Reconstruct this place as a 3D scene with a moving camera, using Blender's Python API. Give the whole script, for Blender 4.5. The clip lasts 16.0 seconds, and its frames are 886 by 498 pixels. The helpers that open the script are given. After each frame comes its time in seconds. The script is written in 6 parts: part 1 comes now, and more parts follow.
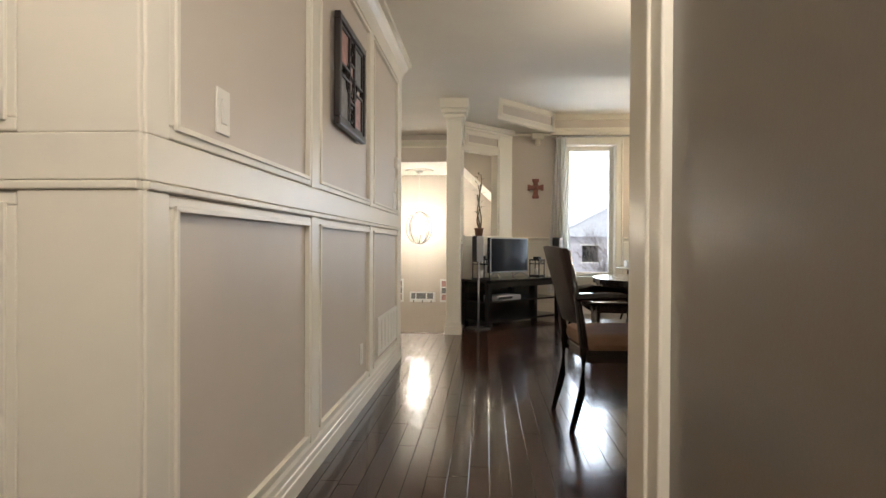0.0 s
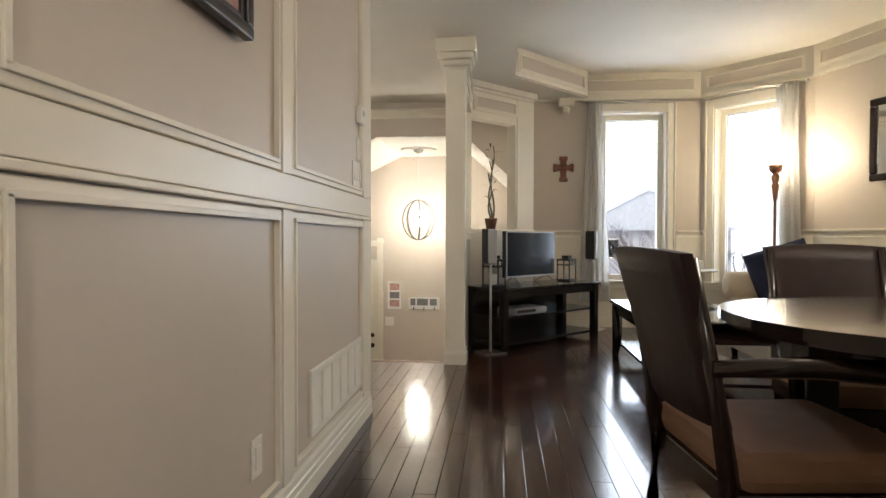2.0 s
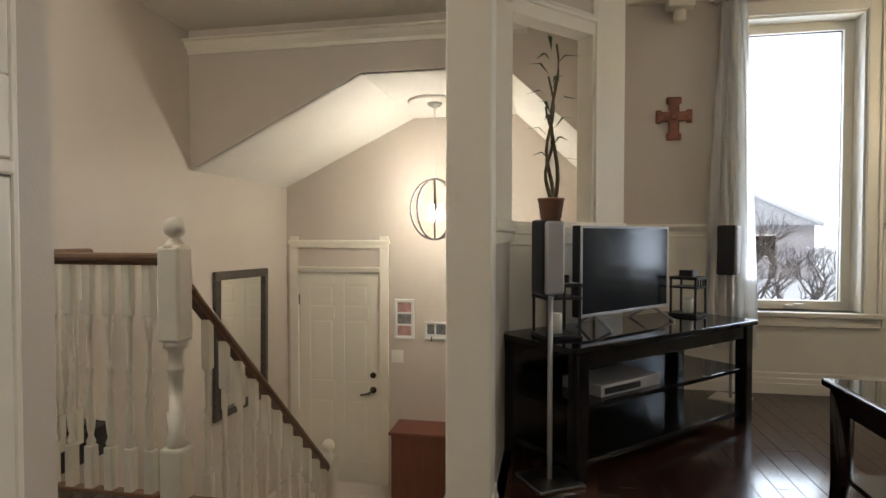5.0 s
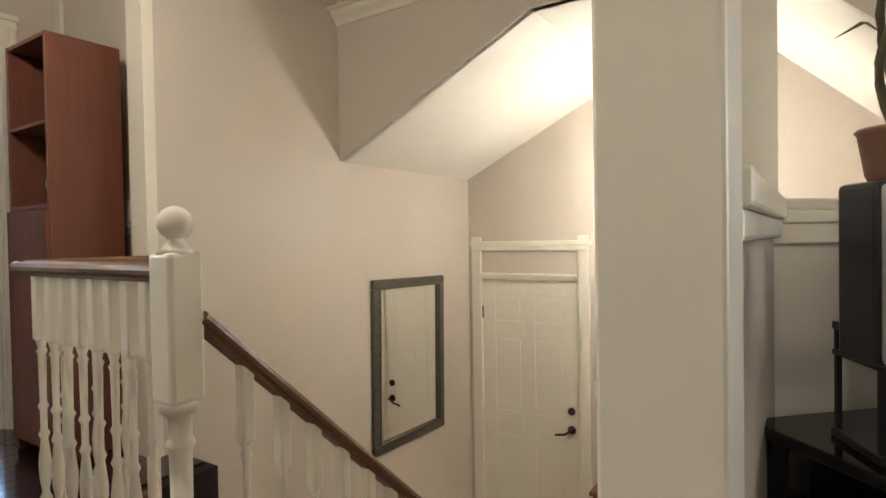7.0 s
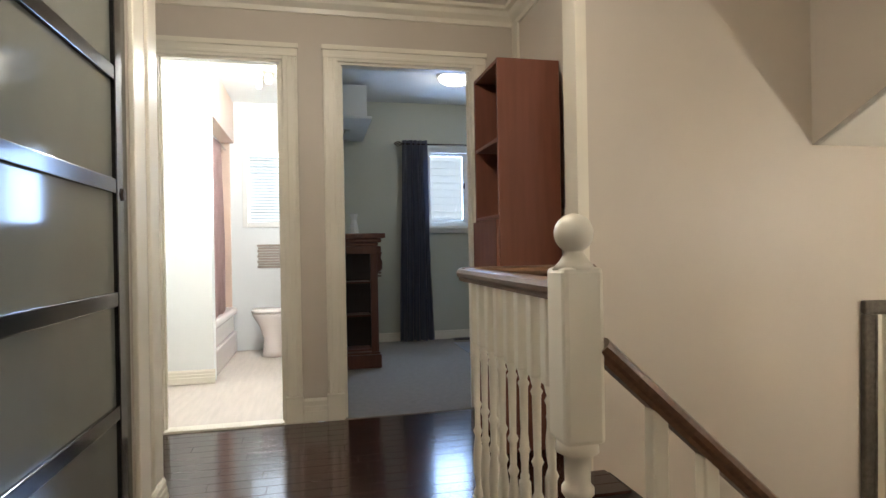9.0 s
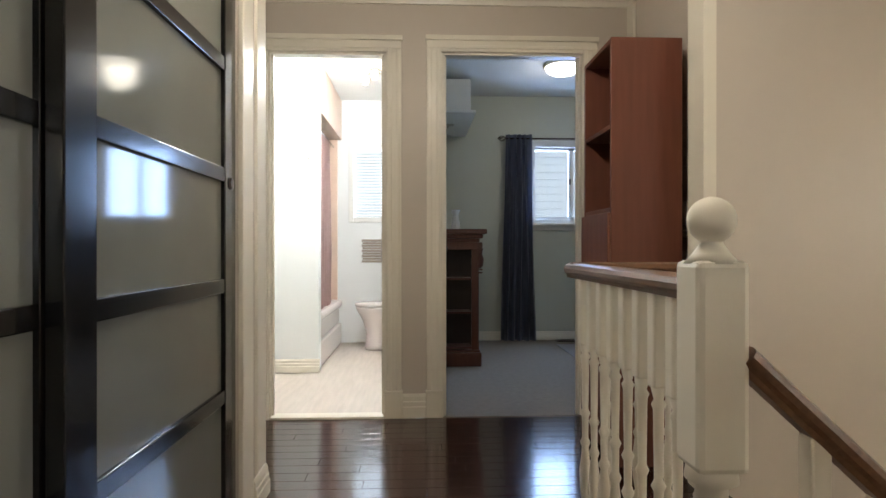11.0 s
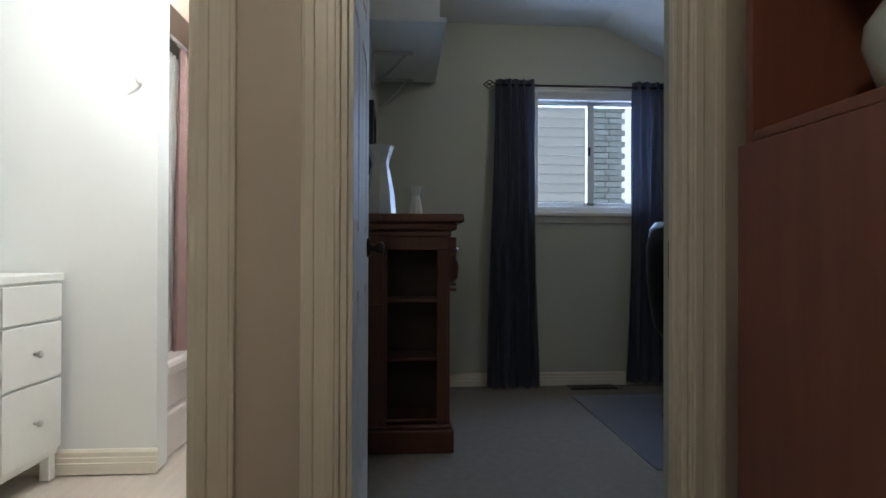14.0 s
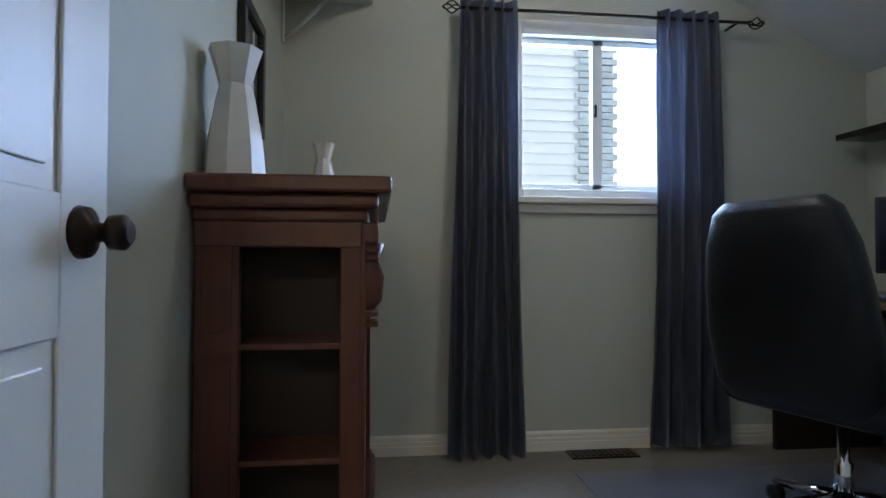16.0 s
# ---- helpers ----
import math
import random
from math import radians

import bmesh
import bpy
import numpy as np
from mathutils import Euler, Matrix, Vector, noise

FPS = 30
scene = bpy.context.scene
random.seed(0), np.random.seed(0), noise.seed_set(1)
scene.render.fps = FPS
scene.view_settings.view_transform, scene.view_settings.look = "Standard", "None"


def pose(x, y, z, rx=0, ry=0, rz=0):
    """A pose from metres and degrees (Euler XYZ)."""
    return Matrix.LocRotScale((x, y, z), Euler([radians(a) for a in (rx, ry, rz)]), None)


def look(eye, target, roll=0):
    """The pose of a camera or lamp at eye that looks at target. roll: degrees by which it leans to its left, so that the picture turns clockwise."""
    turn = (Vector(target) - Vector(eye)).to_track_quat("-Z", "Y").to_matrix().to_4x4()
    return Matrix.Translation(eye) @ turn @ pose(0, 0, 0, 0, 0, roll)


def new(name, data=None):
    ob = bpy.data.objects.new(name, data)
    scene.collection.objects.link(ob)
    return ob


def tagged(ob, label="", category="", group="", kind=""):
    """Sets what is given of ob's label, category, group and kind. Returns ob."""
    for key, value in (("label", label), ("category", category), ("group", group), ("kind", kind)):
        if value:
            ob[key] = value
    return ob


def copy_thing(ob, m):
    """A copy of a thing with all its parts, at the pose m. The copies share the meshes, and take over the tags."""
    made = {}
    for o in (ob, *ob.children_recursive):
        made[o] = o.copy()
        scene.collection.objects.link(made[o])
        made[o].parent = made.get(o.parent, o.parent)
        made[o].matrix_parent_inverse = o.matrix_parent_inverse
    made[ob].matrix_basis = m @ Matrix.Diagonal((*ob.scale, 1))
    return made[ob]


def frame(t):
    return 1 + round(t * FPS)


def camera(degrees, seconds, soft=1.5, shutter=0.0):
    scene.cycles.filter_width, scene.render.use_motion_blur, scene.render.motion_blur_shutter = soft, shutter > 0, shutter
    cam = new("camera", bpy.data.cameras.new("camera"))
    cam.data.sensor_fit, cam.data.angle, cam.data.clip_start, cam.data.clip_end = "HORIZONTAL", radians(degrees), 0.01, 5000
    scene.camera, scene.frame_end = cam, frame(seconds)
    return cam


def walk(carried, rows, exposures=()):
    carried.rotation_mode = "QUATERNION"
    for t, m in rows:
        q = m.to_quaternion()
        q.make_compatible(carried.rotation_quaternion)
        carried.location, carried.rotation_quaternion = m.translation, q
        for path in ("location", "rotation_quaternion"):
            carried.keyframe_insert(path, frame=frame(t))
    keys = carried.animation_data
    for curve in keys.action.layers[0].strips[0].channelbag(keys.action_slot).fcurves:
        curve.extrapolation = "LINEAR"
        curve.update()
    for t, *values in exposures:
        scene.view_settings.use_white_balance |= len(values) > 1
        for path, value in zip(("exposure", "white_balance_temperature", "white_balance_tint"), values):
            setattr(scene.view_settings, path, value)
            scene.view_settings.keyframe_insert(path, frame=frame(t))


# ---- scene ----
cam = camera(75.9, 16.0)
EXPOSURES = [(0.0, 0.6), (2.5, 0.35), (3.5, 0.1), (6.0, 0.25), (7.0, 0.65), (8.5, 0.52), (10.0, 0.45), (12.5, 0.32), (13.0, 0.25), (14.0, -0.42), (14.5, -0.45), (15.0, 0.0), (15.5, 0.5), (16.0, 0.7)]
PATH = [
    (0, (0.031, -0.802, 0.922), (-0.119, 1.192, 0.906), 0.3),
    (0.5, (0.044, -0.436, 0.918), (-0.12, 1.557, 0.902), 0.0),
    (1, (0.047, -0.042, 0.919), (-0.129, 1.95, 0.897), 0.1),
    (1.5, (0.042, 0.378, 0.93), (-0.15, 2.368, 0.905), -0.1),
    (2, (0.036, 0.785, 0.934), (-0.166, 2.774, 0.899), 0.1),
    (2.5, (0.027, 1.203, 0.939), (-0.177, 3.192, 0.902), 0.2),
    (3, (0.023, 1.604, 0.947), (-0.191, 3.592, 0.904), 0.3),
    (3.5, (0.02, 2.013, 0.958), (-0.192, 4.001, 0.911), 0.4),
    (6, (-0.09, 3.876, 0.963), (-0.753, 5.763, 0.911), -0.4),
    (6.5, (-0.109, 4.129, 0.952), (-0.967, 5.935, 0.905), -0.6),
    (7, (-0.146, 4.314, 0.942), (-1.251, 5.981, 0.904), -1.0),
    (7.5, (-0.189, 4.461, 0.954), (-1.63, 5.847, 0.926), -1.2),
    (8, (-0.269, 4.542, 0.967), (-1.956, 5.615, 0.946), -1.2),
    (8.5, (-0.321, 4.573, 0.964), (-2.163, 5.352, 0.955), -1.2),
    (9, (-0.337, 4.568, 0.962), (-2.289, 5.002, 0.96), -1.0),
    (9.5, (-0.356, 4.594, 0.958), (-2.348, 4.771, 0.964), -0.5),
    (10, (-0.353, 4.587, 0.957), (-2.351, 4.679, 0.961), -0.4),
    (10.2, (-0.351, 4.573, 0.956), (-2.349, 4.665, 0.956), -0.3),
    (12.3, (-1.079, 4.652, 0.916), (-3.078, 4.714, 0.916), 0.3),
    (12.5, (-1.224, 4.671, 0.918), (-3.223, 4.735, 0.92), 0.1),
    (13, (-1.606, 4.707, 0.921), (-3.604, 4.785, 0.923), 0.2),
    (13.5, (-2.006, 4.763, 0.918), (-4.002, 4.887, 0.925), 0.3),
    (14, (-2.364, 4.846, 0.922), (-4.36, 4.978, 0.932), 0.2),
    (14.5, (-2.733, 4.916, 0.928), (-4.722, 5.129, 0.939), 0.4),
    (15, (-3.073, 4.979, 0.925), (-5.06, 5.205, 0.946), 0.2),
    (15.5, (-3.372, 5.034, 0.916), (-5.359, 5.262, 0.944), 0.2),
    (16, (-3.616, 5.08, 0.903), (-5.602, 5.308, 0.939), 0.2),
]
walk(cam, [(t, look(eye, target, roll)) for t, eye, target, roll in PATH], EXPOSURES)

# ---- world and lights ----
world = bpy.data.worlds.new("sky_world")
world.use_nodes = True
scene.world = world
wn = world.node_tree
sky = wn.nodes.new("ShaderNodeTexSky")
sky.sky_type = "NISHITA"
sky.sun_disc = False
sky.sun_elevation, sky.sun_rotation = radians(28), radians(200)
sky.air_density, sky.dust_density = 1.0, 3.0
wn.nodes["Background"].inputs[1].default_value = 0.14
wn.links.new(sky.outputs[0], wn.nodes["Background"].inputs[0])


def lamp(name, kind, m, watts, colour, size=0.1, size_y=0.0):
    d = bpy.data.lights.new(name, kind)
    d.energy, d.color = watts, colour
    if kind == "AREA":
        d.shape, d.size, d.size_y = "RECTANGLE", size, size_y or size
    elif kind == "SUN":
        d.angle = radians(size)
    else:
        d.shadow_soft_size = size
    o = new(name, d)
    o.matrix_world = m
    return o


WARM, NEUTRAL, COOL = (1.0, 0.78, 0.52), (1.0, 0.93, 0.84), (0.72, 0.84, 1.0)
lamp("sun", "SUN", look((0, 0, 20), (-6, 16, 0)), 1.4, (1.0, 0.96, 0.9), 14)
lamp("entry_light", "POINT", pose(-0.975, 7.74, 1.17), 66, (1.0, 0.95, 0.85), 0.08)
lamp("torchiere_light", "POINT", pose(2.48, 6.155, 1.70), 20, (1.0, 0.84, 0.60), 0.05)
lamp("dining_light", "POINT", pose(1.35, 2.3, 1.86), 34, (1.0, 0.89, 0.74), 0.12)
lamp("hall_light", "POINT", pose(-1.85, 4.60, 2.20), 19, (1.0, 0.92, 0.80), 0.1)
lamp("kitchen_light", "POINT", pose(0.28, -1.0, 2.2), 66, (1.0, 0.93, 0.85), 0.15)
lamp("bath_light", "POINT", pose(-4.40, 4.12, 2.15), 62, (0.95, 0.98, 1.0), 0.08)
lamp("bedroom_light", "POINT", pose(-5.215, 5.79, 2.36), 4.5, (1.0, 0.93, 0.78), 0.12)
lamp("bay_daylight", "AREA", look((1.53, 7.48, 1.4), (1.53, 5.0, 1.2)), 18, COOL, 0.5, 1.5)
lamp("bay_side_daylight", "AREA", look((2.80, 6.98, 1.4), (1.6, 5.6, 1.2)), 12, COOL, 0.5, 1.5)
lamp("bedroom_daylight", "AREA", look((-6.45, 6.14, 1.6), (-4.5, 6.14, 1.2)), 34, (0.38, 0.58, 1.0), 0.9, 0.8)
lamp("bath_daylight", "AREA", look((-6.35, 4.09, 1.6), (-4.8, 4.09, 1.2)), 4, COOL, 0.4, 0.6)


# ---- materials ----
def material(name, colour, rough=0.5, metal=0.0, vary=0.06, scale=9.0, bump=0.05, bump_scale=160.0, emit=0.0, coat=0.0,
             stretch=(1, 1, 1), random=0.0, second=None, transmission=0.0, ior=1.45):
    m = bpy.data.materials.new(name)
    m.use_nodes = True
    n, l = m.node_tree.nodes, m.node_tree.links
    p = n["Principled BSDF"]
    p.inputs["Roughness"].default_value, p.inputs["Metallic"].default_value = rough, metal
    p.inputs["Coat Weight"].default_value = coat
    p.inputs["Coat Roughness"].default_value = 0.08
    p.inputs["IOR"].default_value = ior
    p.inputs["Transmission Weight"].default_value = transmission
    geo = n.new("ShaderNodeTexCoord")
    mapping = n.new("ShaderNodeMapping")
    mapping.inputs["Scale"].default_value = stretch
    l.new(geo.outputs["Object"], mapping.inputs[0])
    big = n.new("ShaderNodeTexNoise")
    big.inputs["Scale"].default_value, big.inputs["Detail"].default_value = scale, 6
    l.new(mapping.outputs[0], big.inputs["Vector"])
    mix = n.new("ShaderNodeMixRGB")
    c2 = second or tuple(c * (1 - 2.2 * vary) for c in colour)
    c1 = tuple(min(1, c * (1 + vary)) for c in colour)
    mix.inputs[1].default_value, mix.inputs[2].default_value = (*c1, 1), (*c2, 1)
    l.new(big.outputs[0], mix.inputs[0])
    last = mix.outputs[0]
    if random:
        info = n.new("ShaderNodeObjectInfo")
        hsv = n.new("ShaderNodeHueSaturation")
        mul = n.new("ShaderNodeMapRange")
        mul.inputs[3].default_value, mul.inputs[4].default_value = 1 - random, 1 + random
        l.new(info.outputs["Random"], mul.inputs[0])
        l.new(mul.outputs[0], hsv.inputs["Value"])
        l.new(last, hsv.inputs["Color"])
        last = hsv.outputs[0]
    l.new(last, p.inputs["Base Color"])
    fine = n.new("ShaderNodeTexNoise")
    fine.inputs["Scale"].default_value, fine.inputs["Detail"].default_value = bump_scale, 4
    l.new(mapping.outputs[0], fine.inputs["Vector"])
    if bump:
        b = n.new("ShaderNodeBump")
        b.inputs["Strength"].default_value, b.inputs["Distance"].default_value = bump, 0.004
        l.new(fine.outputs[0], b.inputs["Height"])
        l.new(b.outputs[0], p.inputs["Normal"])
    rr = n.new("ShaderNodeMapRange")
    rr.inputs[3].default_value, rr.inputs[4].default_value = max(0.02, rough * 0.93), min(1, rough * 1.07)
    l.new(big.outputs[0], rr.inputs[0])
    l.new(rr.outputs[0], p.inputs["Roughness"])
    if emit:
        p.inputs["Emission Color"].default_value = (*colour, 1)
        p.inputs["Emission Strength"].default_value = emit
    return m


BEIGE = material("beige_paint", (0.58, 0.512, 0.436), 0.45, vary=0.03, scale=2.5, bump=0.08)
CREAM = material("cream_gloss_paint", (0.78, 0.73, 0.62), 0.33, vary=0.03, scale=3, bump=0.05, bump_scale=60)
CEIL = material("ceiling_paint", (0.80, 0.76, 0.68), 0.8, vary=0.03, scale=3, bump=0.3, bump_scale=220)
STIPPLE = material("stippled_ceiling", (0.72, 0.73, 0.72), 0.9, vary=0.04, scale=4, bump=1.0, bump_scale=130)
SAGE = material("sage_paint", (0.50, 0.51, 0.43), 0.55, vary=0.03, scale=2.5, bump=0.1)
WHITEWALL = material("bath_paint", (0.82, 0.84, 0.83), 0.4, vary=0.02, scale=3)
PLANK = material("dark_cherry_plank", (0.045, 0.018, 0.012), 0.15, vary=0.35, scale=5, bump=0.03, bump_scale=60, stretch=(14, 1, 1), random=0.32, coat=0.2)
JOINT = material("floor_joint", (0.012, 0.007, 0.005), 0.6)
CARPET = material("grey_carpet", (0.265, 0.235, 0.195), 0.95, vary=0.10, scale=26, bump=0.5, bump_scale=420)
BATHFLOOR = material("pale_vinyl_plank", (0.62, 0.54, 0.47), 0.4, vary=0.1, scale=4, stretch=(1, 8, 1), random=0.12)
ESPRESSO = material("espresso_wood", (0.022, 0.012, 0.010), 0.2, vary=0.3, scale=6, stretch=(1, 1, 9), coat=0.4, bump=0.03)
BLACKWOOD = material("black_lacquer", (0.008, 0.007, 0.007), 0.18, vary=0.2, coat=0.3, bump=0.02)
BLACKGLASS = material("black_glass", (0.006, 0.006, 0.007), 0.05, vary=0.1, bump=0)
SEATFAB = material("tan_microfibre", (0.31, 0.18, 0.115), 0.9, vary=0.1, scale=12, bump=0.4, bump_scale=300)
LEATHER = material("dark_brown_leather", (0.028, 0.013, 0.011), 0.42, vary=0.2, scale=20, bump=0.3, bump_scale=220)
BLACKLEATHER = material("black_leather", (0.010, 0.010, 0.012), 0.38, vary=0.2, scale=14, bump=0.4, bump_scale=150)
OAK = material("oak_handrail", (0.17, 0.085, 0.045), 0.35, vary=0.3, scale=6, stretch=(1, 14, 14), bump=0.1)
REDWOOD = material("red_cherry_veneer", (0.19, 0.066, 0.040), 0.45, vary=0.15, scale=4, stretch=(9, 9, 0.8), bump=0.06)
CARVED = material("mahogany", (0.12, 0.040, 0.023), 0.35, vary=0.25, scale=5, stretch=(8, 8, 1), bump=0.1)
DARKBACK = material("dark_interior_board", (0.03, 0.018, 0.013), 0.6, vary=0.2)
STEEL = material("brushed_steel", (0.62, 0.60, 0.56), 0.28, metal=1.0)
CHROME = material("chrome", (0.8, 0.8, 0.82), 0.08, metal=1.0, bump=0)
BRONZE = material("oil_rubbed_bronze", (0.045, 0.03, 0.022), 0.35, metal=0.8)
COPPER = material("aged_copper", (0.42, 0.22, 0.12), 0.35, metal=0.8)
WHITEPLASTIC = material("white_plastic", (0.80, 0.77, 0.70), 0.35, bump=0)
GREYPLASTIC = material("silver_plastic", (0.42, 0.42, 0.44), 0.35, metal=0.3)
BLACKPLASTIC = material("black_plastic", (0.012, 0.012, 0.014), 0.4, bump=0.03)
SCREEN = material("tv_screen", (0.010, 0.013, 0.022), 0.12, bump=0)
CREAMFAB = material("cream_slipcover", (0.66, 0.56, 0.42), 0.9, vary=0.08, scale=10, bump=0.5, bump_scale=260)
NAVY = material("navy_cushion", (0.014, 0.018, 0.05), 0.85, vary=0.15, bump=0.4)
SHEER = material("sheer_white_curtain", (0.86, 0.85, 0.82), 0.8, vary=0.03, bump=0.2, transmission=0.45, ior=1.05)
SATIN = material("slate_satin_curtain", (0.125, 0.138, 0.18), 0.32, vary=0.12, scale=8, stretch=(6, 6, 1), bump=0.1)
PINKCURT = material("dusty_pink_shower_curtain", (0.56, 0.38, 0.35), 0.7, vary=0.08)
PEACH = material("peach_tub_surround", (0.74, 0.55, 0.44), 0.3, vary=0.03)
TUBW = material("tub_enamel", (0.83, 0.76, 0.72), 0.15, vary=0.02, bump=0)
WHITELAC = material("white_lacquer", (0.80, 0.80, 0.76), 0.35, vary=0.02)
CERAMIC = material("white_ceramic", (0.72, 0.71, 0.66), 0.22, vary=0.04, bump=0.02)
CELADON = material("pale_celadon_glaze", (0.46, 0.51, 0.48), 0.18, vary=0.1, scale=14)
TERRA = material("terracotta_wood_pot", (0.16, 0.075, 0.045), 0.6, vary=0.2)
STEM = material("bamboo_stem", (0.10, 0.075, 0.035), 0.6, vary=0.3, scale=40)
LEAF = material("leaf_green", (0.07, 0.09, 0.035), 0.5, vary=0.3)
ROSE = material("red_rose", (0.40, 0.03, 0.04), 0.6, vary=0.3)
CROSSMAT = material("carved_red_wood", (0.26, 0.09, 0.055), 0.45, vary=0.4, scale=30, bump=0.5)
SNOW = material("snow", (0.80, 0.84, 0.90), 0.8, vary=0.06, scale=1.5, bump=0.4, bump_scale=9)
BARK = material("bare_twig", (0.16, 0.14, 0.13), 0.9, vary=0.3)
SPRUCE = material("spruce_needles", (0.035, 0.06, 0.045), 0.8, vary=0.4, scale=6)
SIDING = material("white_siding", (0.78, 0.84, 0.85), 0.5, vary=0.03)
GREYBRICK = material("grey_brick", (0.52, 0.62, 0.65), 0.85, vary=0.15, random=0.12)
ROOFS = material("house_roof_shingle", (0.50, 0.54, 0.60), 0.85, vary=0.2)
HOUSEW = material("house_brick", (0.40, 0.40, 0.44), 0.85, vary=0.2)
PEWTER = material("pewter_frame", (0.13, 0.11, 0.09), 0.45, metal=0.4, vary=0.3, scale=40, bump=0.6)
DARKFRAME = material("dark_picture_frame", (0.022, 0.013, 0.011), 0.3, vary=0.2)
PHOTO = material("photo_prints", (0.55, 0.30, 0.26), 0.4, vary=0.5, scale=18, second=(0.10, 0.08, 0.08))
PHOTOG = material("monochrome_print", (0.22, 0.22, 0.22), 0.4, vary=0.5, scale=30, second=(0.03, 0.03, 0.03))
STONE = material("stone_mosaic", (0.42, 0.36, 0.31), 0.6, vary=0.3, scale=30, stretch=(1, 1, 8))
# wall paint with the side wall's shade put into the base colour
SHADEDSIDE = material("hall_side_shaded_paint", (0.19, 0.16, 0.13), 0.28, vary=0.015, scale=2, bump=0.06)
BULB = material("bulb_glow", (1.0, 0.86, 0.62), 0.4, emit=9.0, bump=0)
DOME = material("frosted_dome_glow", (1.0, 0.93, 0.80), 0.5, emit=5.0, bump=0)
FROSTCHAR = material("chair_mat", (0.15, 0.155, 0.175), 0.3, vary=0.05)
MIRROR = material("silvered_mirror", (0.90, 0.90, 0.88), 0.02, metal=1.0, vary=0.0, bump=0)
GLASS = material("clear_glass", (0.96, 0.98, 0.98), 0.02, transmission=1.0, ior=1.45, vary=0.0, bump=0)
FROST = material("frosted_white_glass", (0.17, 0.175, 0.155), 0.07, vary=0.03, bump=0)
PANE = bpy.data.materials.new("window_pane")
PANE.use_nodes = True
_n, _l = PANE.node_tree.nodes, PANE.node_tree.links
_n.remove(_n["Principled BSDF"])
_t, _g, _m = _n.new("ShaderNodeBsdfTransparent"), _n.new("ShaderNodeBsdfGlossy"), _n.new("ShaderNodeMixShader")
_g.inputs["Roughness"].default_value = 0.02
_m.inputs[0].default_value = 0.05
_l.new(_t.outputs[0], _m.inputs[1]), _l.new(_g.outputs[0], _m.inputs[2])
_l.new(_m.outputs[0], _n["Material Output"].inputs[0])


# ---- mesh helpers ----
def boxes(*lims, bev=0.0):
    bm = bmesh.new()
    for x0, x1, y0, y1, z0, z1 in lims:
        m = Matrix.LocRotScale(((x0 + x1) / 2, (y0 + y1) / 2, (z0 + z1) / 2), None, (abs(x1 - x0), abs(y1 - y0), abs(z1 - z0)))
        bmesh.ops.create_cube(bm, size=1, matrix=m)
    if bev:
        bmesh.ops.bevel(bm, geom=bm.edges[:], offset=bev, segments=2, profile=0.5, affect="EDGES", clamp_overlap=True)
    return bm


def lathe(profile, seg=20, at=(0, 0, 0)):
    bm = bmesh.new()
    rings = []
    for r, z in profile:
        rings.append([bm.verts.new((at[0] + r * math.cos(2 * math.pi * k / seg), at[1] + r * math.sin(2 * math.pi * k / seg), at[2] + z)) for k in range(seg)])
    for a, b in zip(rings, rings[1:]):
        for k in range(seg):
            bm.faces.new((a[k], a[(k + 1) % seg], b[(k + 1) % seg], b[k]))
    bm.faces.new(rings[0][::-1]), bm.faces.new(rings[-1])
    for f in bm.faces:
        f.smooth = len(f.verts) == 4
    return bm


def tube(points, radius, seg=8, closed=False, bm=None):
    bm = bm or bmesh.new()
    pts = [Vector(p) for p in points]
    rings = []
    for k, p in enumerate(pts):
        a = pts[k - 1] if (k or closed) else p
        b = pts[(k + 1) % len(pts)] if (closed or k + 1 < len(pts)) else p
        q = (b - a).to_track_quat("Z", "Y")
        r = radius[k] if isinstance(radius, (list, tuple)) else radius
        rings.append([bm.verts.new(p + q @ Vector((r * math.cos(2 * math.pi * j / seg), r * math.sin(2 * math.pi * j / seg), 0))) for j in range(seg)])
    pairs = list(zip(rings, rings[1:])) + ([(rings[-1], rings[0])] if closed else [])
    for a, b in pairs:
        for j in range(seg):
            f = bm.faces.new((a[j], a[(j + 1) % seg], b[(j + 1) % seg], b[j]))
            f.smooth = True
    if not closed:
        bm.faces.new(rings[0][::-1]), bm.faces.new(rings[-1])
    return bm


def prism(outline, z0, z1):
    """A slab from an outline in x and y."""
    bm = bmesh.new()
    low = [bm.verts.new((x, y, z0)) for x, y in outline]
    top = [bm.verts.new((x, y, z1)) for x, y in outline]
    bm.faces.new(low[::-1]), bm.faces.new(top)
    for k in range(len(low)):
        j = (k + 1) % len(low)
        bm.faces.new((low[k], low[j], top[j], top[k]))
    bmesh.ops.recalc_face_normals(bm, faces=bm.faces[:])
    return bm


def moved(bm, m):
    bmesh.ops.transform(bm, matrix=m, verts=bm.verts[:])
    return bm


def joined(*bms):
    out = bmesh.new()
    for b in bms:
        me = bpy.data.meshes.new("tmp")
        b.to_mesh(me)
        out.from_mesh(me)
        bpy.data.meshes.remove(me)
    return out


ORIGIN = Vector((0, 0, 0))  # origin of the part of the house being built


def part(name, bm, mat, parent=None, label=""):
    me = bpy.data.meshes.new(name)
    bm.normal_update()
    bm.to_mesh(me)
    bm.free()
    me.materials.append(mat)
    ob = new(name, me)
    if parent:
        ob.parent = parent
    else:
        ob.location = ORIGIN
    if label:
        tagged(ob, label)
    return ob


def setting(name, bm, mat, label, category):
    return tagged(part(name, bm, mat), label, category, kind="structure")


